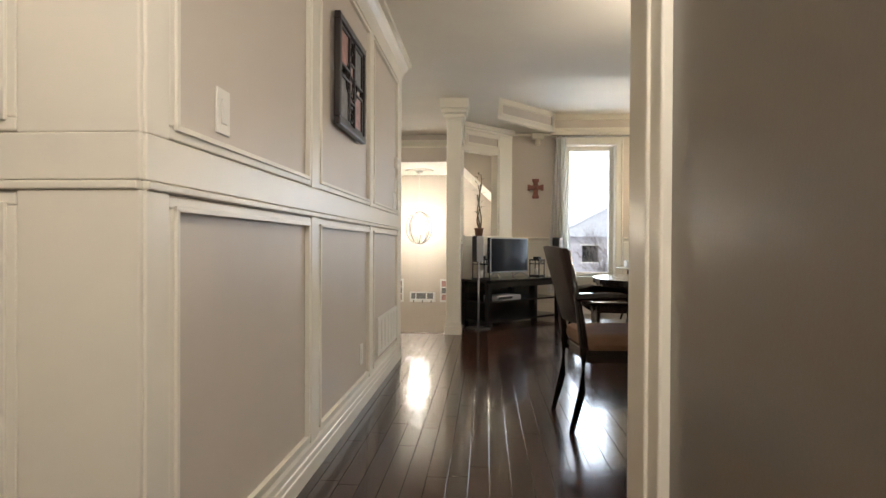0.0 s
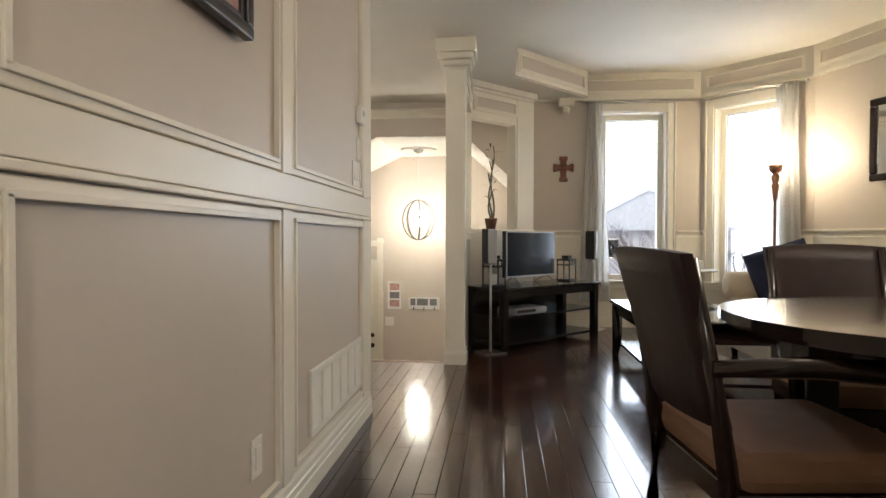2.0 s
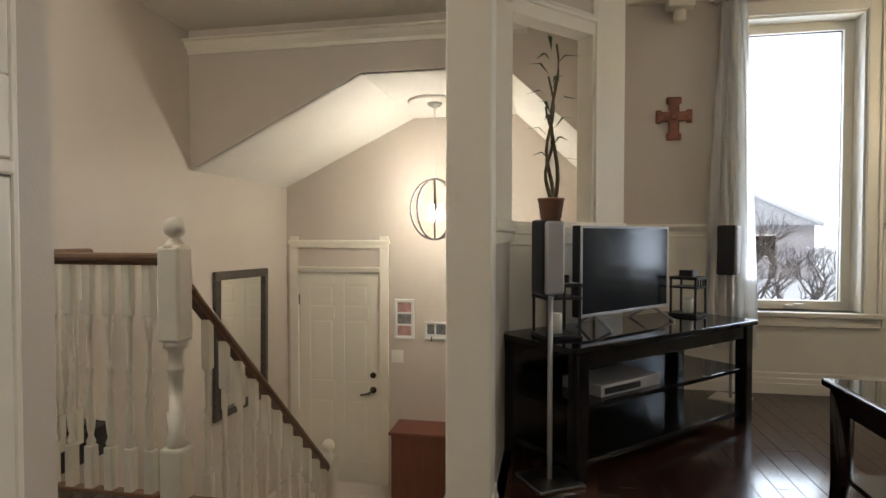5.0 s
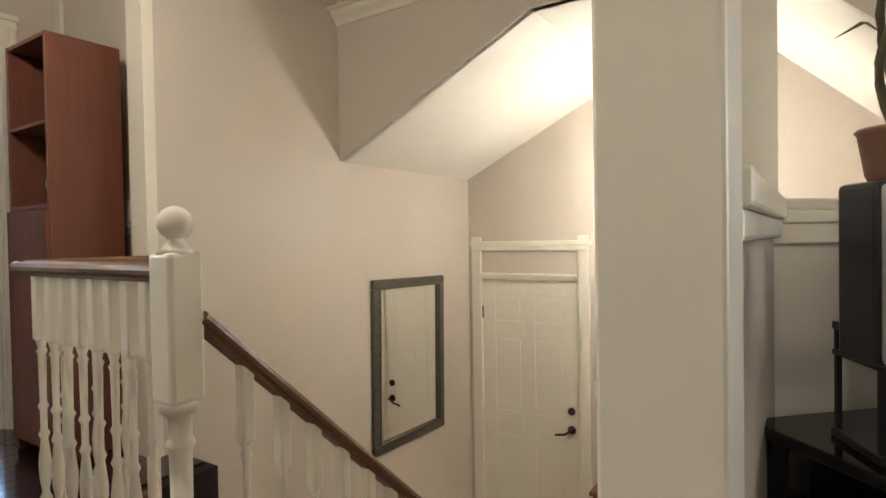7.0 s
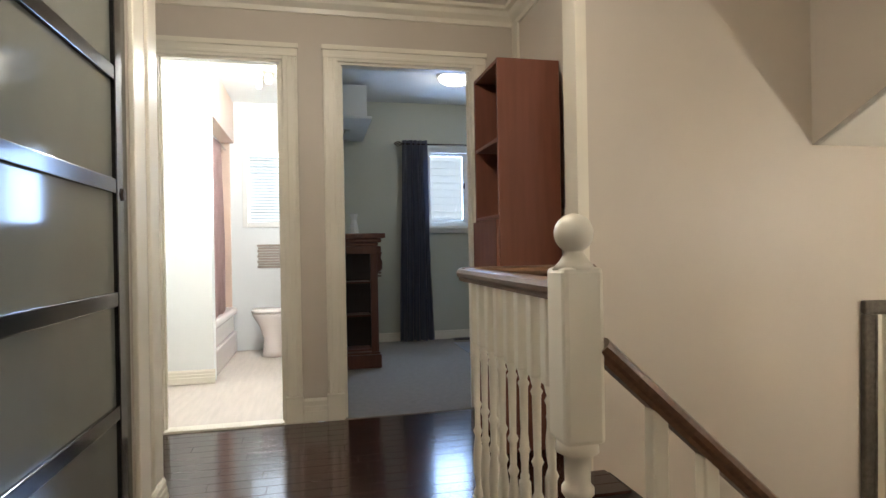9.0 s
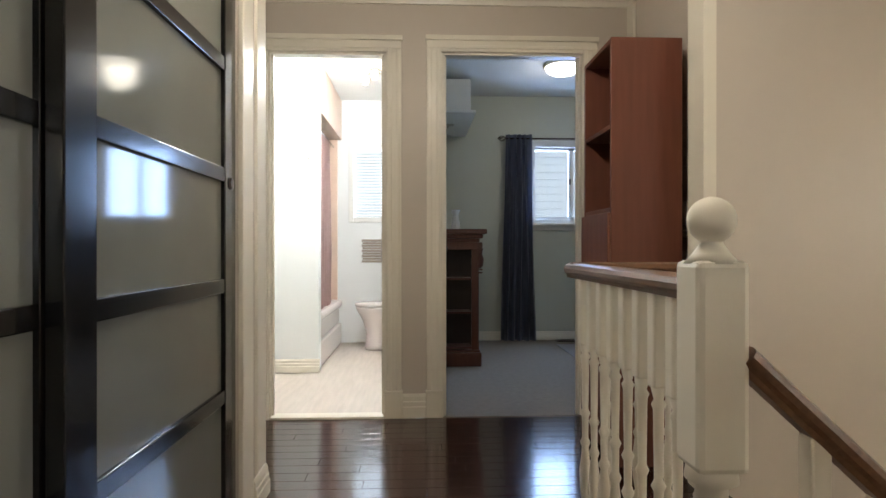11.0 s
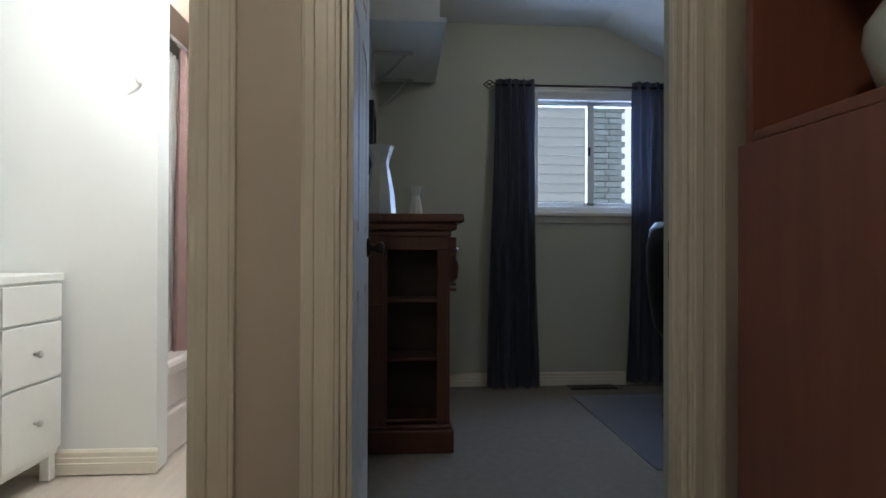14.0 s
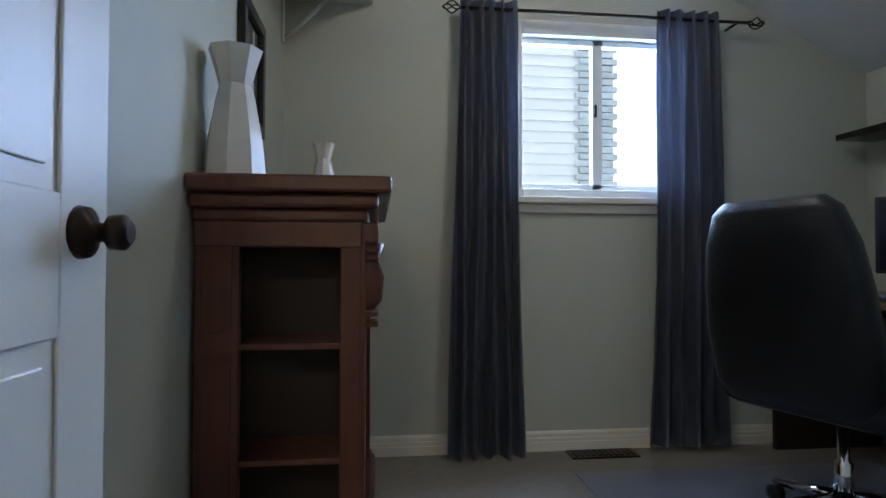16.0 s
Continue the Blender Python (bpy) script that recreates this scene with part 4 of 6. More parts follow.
for x0, x1, z0, z1, mt in ((-0.22, -0.06, 0.30, 0.46, PHOTO), (-0.22, -0.06, 0.05, 0.24, PHOTOG), (0.06, 0.22, 0.28, 0.46, PHOTOG), (0.06, 0.22, 0.05, 0.22, PHOTO), (-0.04, 0.04, 0.16, 0.34, PHOTO)):
    part("photo", boxes((x0, x1, -0.012, -0.006, z0, z1)), mt, pic)
    part("inner_frame", moved(boxes(*frame_of(x1 - x0 + 0.02, z1 - z0 + 0.02, 0.012, 0.022), bev=0.002), Matrix.Translation(((x0 + x1) / 2, 0, z0 - 0.01))), DARKFRAME, pic)
for k, (x, z, r) in enumerate(((0.0, 0.42, 0.05), (0.0, 0.09, 0.05), (-0.03, 0.25, 0.09), (0.05, 0.25, 0.09))):
    part("scroll", tube([(x + r * (1 - j / 22) * math.cos(j * 0.45 + k), -0.015, z + r * (1 - j / 22) * math.sin(j * 0.45 + k)) for j in range(18)], 0.005, 5), DARKFRAME, pic)

ORIGIN = ENTRY
shoebox = thing("storage_bench", pose(-0.74, 7.96, -1.42), "reddish wooden storage bench by the front door", "bench")
part("body", boxes((-0.38, 0.40, -0.16, 0.18, 0, 0.62), bev=0.006), REDWOOD, shoebox)
part("lid", boxes((-0.40, 0.42, -0.185, 0.19, 0.62, 0.65), bev=0.008), REDWOOD, shoebox)

ORIGIN = DOORS
switch_plate(pose(HX, 3.26, 0.39, 0, 0, 90), 0.07, 0.115, 1, "cream wall outlet plate in the hall")

# ---- closet doors ----
ORIGIN = CLOSET
for x0, x1, y in ((-2.06, -1.15, 3.925), (-1.25, -0.63, 3.885)):
    d = thing("closet_door", pose(x0, y, 0.01), "black-framed sliding closet door with frosted glass", "door", "closet doors")
    w = x1 - x0
    part("frame", boxes((0, 0.10, 0, 0.034, 0, 2.04), (w - 0.10, w, 0, 0.034, 0, 2.04), (0.1, w - 0.1, 0, 0.034, 0, 0.05), (0.1, w - 0.1, 0, 0.034, 1.99, 2.04), bev=0.003), BLACKWOOD, d)
    for k in range(4):
        part("muntin", boxes((0.1, w - 0.1, 0.002, 0.032, 0.44 + 0.35 * k, 0.485 + 0.35 * k), bev=0.003), BLACKWOOD, d)
    for k in range(5):
        part("pane", boxes((0.10, w - 0.10, 0.012, 0.020, 0.135 + 0.35 * k if k else 0.05, 0.44 + 0.35 * k if k < 4 else 1.99)), FROST, d)
    part("pull", moved(lathe([(0.02, 0), (0.02, 0.004), (0.012, 0.006)], 14), Matrix.Translation((0.05, 0.034, 1.14)) @ pose(0, 0, 0, -90)), BRONZE, d)

# ---- bookcase in the hall ----
ORIGIN = HOME
bk = thing("bookcase", pose(-3.258, 5.40, 0), "reddish cherry bookcase with open shelves over a cupboard", "bookcase")
W, D_, H = 0.40, 0.31, 1.848
part("side_panel", boxes((0, 0.018, 0, D_, 0, H), bev=0.002), REDWOOD, bk)
part("side_panel", boxes((W - 0.018, W, 0, D_, 0, H), bev=0.002), REDWOOD, bk)
part("back_panel", boxes((0.018, W - 0.018, D_ - 0.008, D_, 0.02, H)), REDWOOD, bk)
for z in (0.05, 1.10, 1.46, H - 0.018):
    part("shelf", boxes((0.018, W - 0.018, 0.002, D_ - 0.008, z, z + 0.018), bev=0.002), REDWOOD, bk)
cd = part("cupboard_door", boxes((0.004, W - 0.004, -0.016, 0.0, 0.06, 1.095), bev=0.003), REDWOOD, bk)
part("handle", tube([(W - 0.05, -0.016, 0.42), (W - 0.05, -0.04, 0.43), (W - 0.05, -0.04, 0.62), (W - 0.05, -0.016, 0.63)], 0.006), REDWOOD, cd)
vs = thing("vase", pose(-3.10, 5.565, 1.118), "pale celadon glazed ceramic vase on the bookcase shelf", "vase")
part("body", lathe([(0.034, 0), (0.042, 0.004), (0.06, 0.05), (0.076, 0.10), (0.073, 0.13), (0.05, 0.165), (0.035, 0.18), (0.033, 0.195), (0.044, 0.212), (0.04, 0.214)], 40), CELADON, vs)

# ---- dining corner ----
ORIGIN = HOME


def arc_panel(w, z0, z1, t, bow, y0, lean, n=10):
    """A chair back: bowed across, leaning back as it rises, with a crest that dips at the ends."""
    bm = bmesh.new()
    fr, bk_ = [], []
    for j in range(8):
        s = j / 7
        ra, rb = [], []
        for k in range(n + 1):
            u = 2 * k / n - 1
            ww = w / 2 * (0.88 + 0.12 * s)
            z = z0 + (z1 - z0) * s + (0.012 * (1 - u * u) if j == 7 else 0)
            y = y0 - lean * s - bow * (1 - u * u)
            ra.append(bm.verts.new((u * ww, y, z)))
            rb.append(bm.verts.new((u * ww, y - t, z)))
        fr.append(ra), bk_.append(rb)
    for g, flip in ((fr, False), (bk_, True)):
        for a, b in zip(g, g[1:]):
            for k in range(n):
                f = (a[k], a[k + 1], b[k + 1], b[k])
                bm.faces.new(f[::-1] if flip else f).smooth = True
    for k in range(n):
        bm.faces.new((fr[0][k], bk_[0][k], bk_[0][k + 1], fr[0][k + 1]))
        bm.faces.new((fr[-1][k], fr[-1][k + 1], bk_[-1][k + 1], bk_[-1][k]))
    for a, b in zip(range(7), range(1, 8)):
        for k in (0, n):
            bm.faces.new((fr[a][k], fr[b][k], bk_[b][k], bk_[a][k]))
    bmesh.ops.recalc_face_normals(bm, faces=bm.faces[:])
    return bm


def dining_chair(m, arms, label):
    """Local +y is the way the sitter faces."""
    o = thing("dining_chair", m, label, "chair", "chairs round the table")
    part("seat", boxes((-0.235, 0.235, -0.20, 0.25, 0.40, 0.485), bev=0.035), SEATFAB, o, "tan upholstered seat")
    part("seat_frame", boxes((-0.225, 0.225, -0.20, 0.235, 0.345, 0.405), bev=0.006), ESPRESSO, o)
    part("backrest", arc_panel(0.44, 0.53, 0.905, 0.028, 0.03, -0.195, 0.10), LEATHER, o, "dark leather backrest")
    for sx in (-1, 1):
        part("leg", tube([(sx * 0.205, 0.215, 0.40), (sx * 0.205, 0.215, 0.2), (sx * 0.205, 0.22, 0)], [0.023, 0.021, 0.014], 8), ESPRESSO, o)
        part("leg", tube([(sx * 0.20, -0.29, 0.895), (sx * 0.20, -0.235, 0.62), (sx * 0.20, -0.205, 0.42), (sx * 0.20, -0.215, 0.2), (sx * 0.20, -0.265, 0)], [0.014, 0.018, 0.024, 0.020, 0.014], 8), ESPRESSO, o)
        if arms:
            part("armrest", tube([(sx * 0.215, -0.25, 0.665), (sx * 0.245, -0.05, 0.675), (sx * 0.245, 0.12, 0.66), (sx * 0.235, 0.20, 0.63), (sx * 0.225, 0.20, 0.40)], [0.018, 0.024, 0.026, 0.022, 0.018], 8), ESPRESSO, o)
    return o


dining_chair(pose(0.70, 2.25, 0, 0, 0, -84), True, "espresso armchair with tan seat and leather back")
ch = dining_chair(pose(1.30, 2.90, 0, 0, 0, 176), False, "espresso side chair with tan seat at the table")
copy_thing(ch, pose(1.90, 2.92, 0, 0, 0, 184))
copy_thing(ch, pose(1.42, 1.64, 0, 0, 0, 4))
copy_thing(ch, pose(1.98, 1.62, 0, 0, 0, -3))
tb = thing("dining_table", pose(1.45, 2.26, 0), "oval espresso dining table with a glossy top", "table")


def oval(rx, ry, z0, z1, n=48, e=2.4):
    return prism([(math.copysign(abs(math.cos(a)) ** (2 / e), math.cos(a)) * rx, math.copysign(abs(math.sin(a)) ** (2 / e), math.sin(a)) * ry) for a in [2 * math.pi * k / n for k in range(n)]], z0, z1)


part("tabletop", joined(oval(0.84, 0.50, 0.722, 0.75), oval(0.825, 0.485, 0.71, 0.722)), ESPRESSO, tb)
part("apron", oval(0.70, 0.37, 0.63, 0.71), ESPRESSO, tb)
for sx in (-1, 1):
    for sy in (-1, 1):
        part("leg", boxes((sx * 0.52 - 0.045, sx * 0.52 + 0.045, sy * 0.24 - 0.045, sy * 0.24 + 0.045, 0, 0.70), bev=0.008), ESPRESSO, tb)
fl = thing("flower_vase", pose(1.38, 2.28, 0.75), "glass vase of red roses on the dining table", "flowers")
part("vase", lathe([(0.05, 0), (0.055, 0.01), (0.045, 0.10), (0.06, 0.20), (0.055, 0.2)], 18), GLASS, fl)
rng = random.Random(4)
for k in range(9):
    a, r = rng.uniform(0, 6.28), rng.uniform(0.02, 0.15)
    x, y, z = r * math.cos(a), r * math.sin(a), rng.uniform(0.33, 0.46)
    part("stem", tube([(0, 0, 0.05), (x * 0.5, y * 0.5, 0.2), (x, y, z)], 0.003, 5), LEAF, fl)
    part("rose", joined(*[lathe([(0.006, 0), (0.03 - 0.006 * q, 0.012), (0.034 - 0.008 * q, 0.03), (0.022 - 0.006 * q, 0.045 + 0.006 * q)], 9, (x, y, z - 0.01)) for q in range(3)]), ROSE, fl)
leaf_bm = bmesh.new()
for k in range(46):
    a, r = rng.uniform(0, 6.28), rng.uniform(0.05, 0.19)
    c = Vector((r * math.cos(a), r * math.sin(a), rng.uniform(0.2, 0.42)))
    q = Euler((rng.uniform(-1, 1), rng.uniform(-1, 1), a)).to_matrix()
    vs4 = [leaf_bm.verts.new(c + q @ Vector(p)) for p in ((0, -0.03, 0), (0.018, 0, 0.004), (0, 0.035, 0), (-0.018, 0, 0.004))]
    leaf_bm.faces.new(vs4)
part("foliage", leaf_bm, LEAF, fl)
cl = thing("chandelier", pose(1.36, 2.26, 1.72), "antique copper chandelier over the dining table", "chandelier")
part("stem", lathe([(0.01, 0.68), (0.012, 0.30), (0.03, 0.26), (0.02, 0.20), (0.035, 0.12), (0.02, 0.05), (0.03, 0.0), (0.008, -0.04)], 14), COPPER, cl)
part("canopy", lathe([(0.02, 0.62), (0.06, 0.66), (0.06, 0.68)], 18), COPPER, cl)
for k in range(5):
    a = 2 * math.pi * k / 5 + 0.5
    f = lambda r, z: (r * math.cos(a), r * math.sin(a), z)
    arm = part("arm", tube([f(0.03, 0.08), f(0.10, -0.01), f(0.20, -0.02), f(0.27, 0.04), f(0.28, 0.09)], 0.008, 7), COPPER, cl)
    part("shade", lathe([(0.022, 0.09), (0.045, 0.12), (0.06, 0.17), (0.072, 0.20), (0.068, 0.2), (0.04, 0.125), (0.02, 0.095)], 16, f(0.28, 0)), CREAM, arm)

# ---- living room ----
ORIGIN = LIVING
TV = pose(0.07, 5.515, 0, 0, 0, 45)
st = thing("tv_stand", TV, "black glass-topped television stand set across the corner", "tv stand")
part("top", boxes((-0.02, 1.33, -0.01, 0.45, 0.505, 0.53), bev=0.004), BLACKGLASS, st)
part("apron", boxes((0.02, 1.29, 0.01, 0.03, 0.44, 0.505), (0.02, 1.29, 0.42, 0.44, 0.44, 0.505), bev=0.003), BLACKWOOD, st)
for x in (0.02, 1.24):
    for y in (0.0, 0.38):
        part("leg", boxes((x, x + 0.06, y, y + 0.06, 0, 0.505), bev=0.004), BLACKWOOD, st)
part("shelf", boxes((0.03, 1.28, 0.02, 0.43, 0.27, 0.29), bev=0.003), BLACKGLASS, st)
part("shelf", boxes((0.03, 1.28, 0.02, 0.43, 0.05, 0.075), bev=0.003), BLACKWOOD, st)
part("back_board", boxes((0.03, 1.28, 0.425, 0.438, 0.075, 0.44)), BLACKWOOD, st)
tv = thing("television", TV @ pose(0.66, 0.28, 0.53, 0, 0, 4), "flat-screen television with a thin silver bezel", "television")
part("panel", boxes((-0.36, 0.36, 0.0, 0.045, 0.06, 0.475), bev=0.005), BLACKPLASTIC, tv)
part("screen", boxes((-0.347, 0.347, -0.004, 0.001, 0.075, 0.463)), SCREEN, tv)
part("bezel", boxes((-0.36, 0.36, -0.006, 0.0, 0.06, 0.075), (-0.36, 0.36, -0.006, 0.0, 0.463, 0.475), (-0.36, -0.347, -0.006, 0.0, 0.075, 0.463), (0.347, 0.36, -0.006, 0.0, 0.075, 0.463), bev=0.002), GREYPLASTIC, tv)
for s in (-1, 1):
    part("foot", tube([(s * 0.24, 0.02, 0.07), (s * 0.26, -0.09, 0.008), (s * 0.26, -0.10, 0.008)], 0.007, 6), GREYPLASTIC, tv)
    part("foot", tube([(s * 0.24, 0.02, 0.07), (s * 0.22, 0.12, 0.008), (s * 0.22, 0.13, 0.008)], 0.007, 6), GREYPLASTIC, tv)
for nm, x, lab in (("set_top_box", 0.42, "silver set-top box on the middle shelf"),):
    b = thing(nm, TV @ pose(x, 0.16, 0.29), lab, "media player")
    part("body", boxes((-0.20, 0.20, -0.10, 0.12, 0, 0.05), bev=0.004), GREYPLASTIC, b)
    part("front_panel", boxes((-0.18, 0.05, -0.104, -0.099, 0.012, 0.038)), BLACKPLASTIC, b)


def lantern(m, s=1.0):
    o = thing("lantern", m, "black metal candle lantern on the stand", "lantern", "lanterns")
    w, h = 0.065 * s, 0.20 * s
    part("base", boxes((-w - 0.01, w + 0.01, -w - 0.01, w + 0.01, 0, 0.016), bev=0.003), BLACKPLASTIC, o)
    for sx in (-1, 1):
        for sy in (-1, 1):
            part("post", boxes((sx * w - 0.005, sx * w + 0.005, sy * w - 0.005, sy * w + 0.005, 0.016, h)), BLACKPLASTIC, o)
    part("roof", boxes((-w - 0.008, w + 0.008, -w - 0.008, w + 0.008, h - 0.05 * s, h - 0.04 * s), (-w - 0.008, w + 0.008, -w - 0.008, w + 0.008, h - 0.004, h + 0.012), (-w * 0.55, w * 0.55, -w * 0.55, w * 0.55, h + 0.012, h + 0.045), bev=0.002), BLACKPLASTIC, o)
    for k in range(5):
        x = -w + 2 * w * k / 4
        part("bar", boxes((x - 0.003, x + 0.003, -w - 0.003, -w + 0.003, h - 0.05 * s, h)), BLACKPLASTIC, o)
    part("candle", lathe([(0.026, 0.016), (0.026, 0.09 * s), (0.02, 0.094 * s)], 14), CERAMIC, o)
    return o


lantern(TV @ pose(0.12, 0.22, 0.53, 0, 0, -20), 1.1)
lantern(TV @ pose(1.17, 0.28, 0.53, 0, 0, 10), 1.0)


def speaker(m, label):
    o = thing("loudspeaker", m, label, "speaker", "satellite speakers")
    part("base_plate", boxes((-0.10, 0.10, -0.10, 0.10, 0, 0.014), bev=0.004), STEEL, o)
    part("pole", tube([(0, 0, 0.014), (0, 0, 0.74)], 0.010, 10), GREYPLASTIC, o)
    part("cabinet", boxes((-0.045, 0.045, -0.02, 0.075, 0.73, 1.02), bev=0.01), BLACKPLASTIC, o)
    part("grille", boxes((-0.042, 0.042, -0.038, -0.018, 0.735, 1.015), bev=0.012), GREYPLASTIC, o)
    return o


speaker(pose(-0.025, 5.54, 0, 0, 0, 32), "silver and black speaker on a slim floor stand")
speaker(pose(1.01, 6.86, 0, 0, 0, 60), "black speaker on a slim pole by the curtain")
bp = thing("bamboo_plant", pose(-0.025, 5.56, 1.02), "dry lucky bamboo in a brown pot on the speaker", "plant")
part("pot", lathe([(0.035, 0), (0.04, 0.01), (0.05, 0.075), (0.055, 0.08), (0.05, 0.085), (0.046, 0.07)], 18), TERRA, bp)
for k in range(3):
    pts = [((0.012 * math.cos(2 * k) + 0.014 * math.sin(9 * s + k)), 0.012 * math.sin(2 * k) + 0.01 * math.cos(7 * s), 0.06 + s * (0.62 - 0.12 * k)) for s in [j / 12 for j in range(13)]]
    part("cane", tube(pts, [0.009 - 0.0004 * j for j in range(13)], 6), STEM, bp)
for k in range(16):
    z = 0.2 + 0.03 * k
    a = k * 2.4
    d = Vector((math.cos(a), math.sin(a), 0))
    lb = bmesh.new()
    side = Vector((-d.y, d.x, 0)) * 0.008
    pts = [d * 0.01 + Vector((0, 0, z)), d * 0.05 + Vector((0, 0, z + 0.04)), d * 0.11 + Vector((0, 0, z + 0.03))]
    v = [lb.verts.new(pts[0]), lb.verts.new(pts[1] + side), lb.verts.new(pts[2]), lb.verts.new(pts[1] - side)]
    lb.faces.new(v)
    part("leaf", lb, LEAF, bp)

ct = thing("coffee_table", pose(0.93, 4.115, 0), "espresso coffee table with a glossy top and lower shelf", "coffee table")
CW, CL = 0.72, 1.44
part("tabletop", boxes((0, CW, 0, CL, 0.425, 0.45), bev=0.006), ESPRESSO, ct)
part("edge_line", boxes((0.02, CW - 0.02, 0.02, CL - 0.02, 0.45, 0.4515), bev=0.0005), BLACKGLASS, ct)
part("apron", boxes((0.03, CW - 0.03, 0.03, 0.05, 0.35, 0.425), (0.03, CW - 0.03, CL - 0.05, CL - 0.03, 0.35, 0.425), (0.03, 0.05, 0.05, CL - 0.05, 0.35, 0.425), (CW - 0.05, CW - 0.03, 0.05, CL - 0.05, 0.35, 0.425), bev=0.003), ESPRESSO, ct)
for x in (0.05, CW - 0.05):
    for y in (0.05, CL - 0.05):
        part("leg", moved(tube([(x, y, 0.42), (x, y, 0.12), (x + (x - CW / 2) * 0.05, y, 0)], [0.042, 0.036, 0.024], 4), Matrix()), ESPRESSO, ct)
part("shelf", boxes((0.05, CW - 0.05, 0.05, CL - 0.05, 0.11, 0.13), bev=0.003), ESPRESSO, ct)
bowl = thing("glass_bowl", pose(1.24, 4.76, 0.4515), "ribbed clear glass bowl with a notched rim", "bowl")
gb = bmesh.new()
rg = []
for r, z in ((0.085, 0.0), (0.095, 0.01), (0.098, 0.05), (0.105, 0.115), (0.093, 0.115), (0.085, 0.05), (0.08, 0.022), (0.02, 0.018)):
    rg.append([gb.verts.new(((r + 0.004 * (k % 2)) * math.cos(2 * math.pi * k / 32), (r + 0.004 * (k % 2)) * math.sin(2 * math.pi * k / 32), z - (0.012 * (k % 4 == 0) if z > 0.1 else 0))) for k in range(32)])
for a, b in zip(rg, rg[1:]):
    for k in range(32):
        gb.faces.new((a[k], a[(k + 1) % 32], b[(k + 1) % 32], b[k])).smooth = True
gb.faces.new(rg[0][::-1]), gb.faces.new(rg[-1])
part("bowl", gb, GLASS, bowl)
part("stones", joined(*[lathe([(0.004, 0.02), (0.016, 0.026), (0.016, 0.034), (0.004, 0.04)], 8, (0.05 * math.cos(k * 1.3), 0.045 * math.sin(k * 1.3), 0)) for k in range(5)]), CERAMIC, bowl)

sofa = thing("sofa", pose(1.84, 3.80, 0), "cream slipcovered sofa with rolled arms", "sofa")
part("base", boxes((0.06, 0.86, 0.02, 2.0, 0.06, 0.30), bev=0.03), CREAMFAB, sofa)
for k in range(2):
    part("seat_cushion", boxes((0.02, 0.70, 0.20 + 0.81 * k, 1.0 + 0.81 * k, 0.30, 0.46), bev=0.05), CREAMFAB, sofa)
part("backrest", boxes((0.66, 0.92, 0.05, 1.97, 0.30, 0.78), bev=0.08), CREAMFAB, sofa)
for y in (0.09, 1.92):
    part("arm", joined(boxes((0.06, 0.88, y - 0.08, y + 0.08, 0.06, 0.58), bev=0.03), moved(lathe([(0.06, 0), (0.115, 0.02), (0.115, 0.82), (0.06, 0.84)], 22), Matrix.Translation((0.04, y, 0.56)) @ pose(0, 0, 0, 0, 90))), CREAMFAB, sofa)
for x in (0.12, 0.80):
    for y in (0.10, 1.92):
        part("foot", tube([(x, y, 0.08), (x, y, 0)], [0.035, 0.022], 8), ESPRESSO, sofa)
cu = thing("cushion", pose(2.28, 5.45, 0.47, 0, -20, -24), "plain navy blue throw cushion on the sofa", "cushion")
cb = bmesh.new()
bmesh.ops.create_grid(cb, x_segments=12, y_segments=12, size=0.22)
top = joined(cb)
for v in cb.verts:
    e = (1 - (v.co.x / 0.22) ** 2) * (1 - (v.co.y / 0.22) ** 2)
    v.co.z = 0.09 * max(0, e) ** 0.5
for v in top.verts:
    e = (1 - (v.co.x / 0.22) ** 2) * (1 - (v.co.y / 0.22) ** 2)
    v.co.z = -0.09 * max(0, e) ** 0.5
for f in top.faces:
    f.normal_flip()
cbm = joined(cb, top)
bmesh.ops.remove_doubles(cbm, verts=cbm.verts[:], dist=0.0005)
for f in cbm.faces:
    f.smooth = True
part("cover", moved(cbm, Matrix.Translation((0, 0, 0.21)) @ pose(0, 0, 0, 90, 0, 0)), NAVY, cu)
sd = thing("side_table", pose(1.90, 6.56, 0), "small round side table on three dark turned legs", "side table")
part("tabletop", lathe([(0.20, 0.625), (0.215, 0.632), (0.215, 0.642), (0.20, 0.65)], 28), CERAMIC, sd)
for k in range(3):
    a = 2.1 * k + 0.5
    part("leg", tube([(0.07 * math.cos(a), 0.07 * math.sin(a), 0.63), (0.075 * math.cos(a), 0.075 * math.sin(a), 0.45), (0.07 * math.cos(a), 0.07 * math.sin(a), 0.4), (0.09 * math.cos(a), 0.09 * math.sin(a), 0.2), (0.16 * math.cos(a), 0.16 * math.sin(a), 0)], [0.014, 0.010, 0.016, 0.011, 0.012], 8), ESPRESSO, sd)
tx = thing("tissue_box", pose(1.88, 6.54, 0.65, 0, 0, 10), "white tissue box cover on the side table", "box")
part("box", boxes((-0.09, 0.09, -0.055, 0.055, 0, 0.085), bev=0.006), WHITELAC, tx)
part("trim", boxes((-0.03, 0.03, -0.058, -0.055, 0.05, 0.085)), OAK, tx)
lp = thing("floor_lamp", pose(2.50, 6.25, 0), "carved bronze torchiere floor lamp, switched on", "lamp")
part("base", lathe([(0.14, 0), (0.14, 0.02), (0.05, 0.05), (0.025, 0.09)], 24), COPPER, lp)
part("pole", lathe([(0.013, 0.08), (0.013, 1.28), (0.022, 1.30), (0.026, 1.36), (0.036, 1.42), (0.022, 1.44), (0.034, 1.47), (0.034, 1.50), (0.022, 1.52)], 16), COPPER, lp)
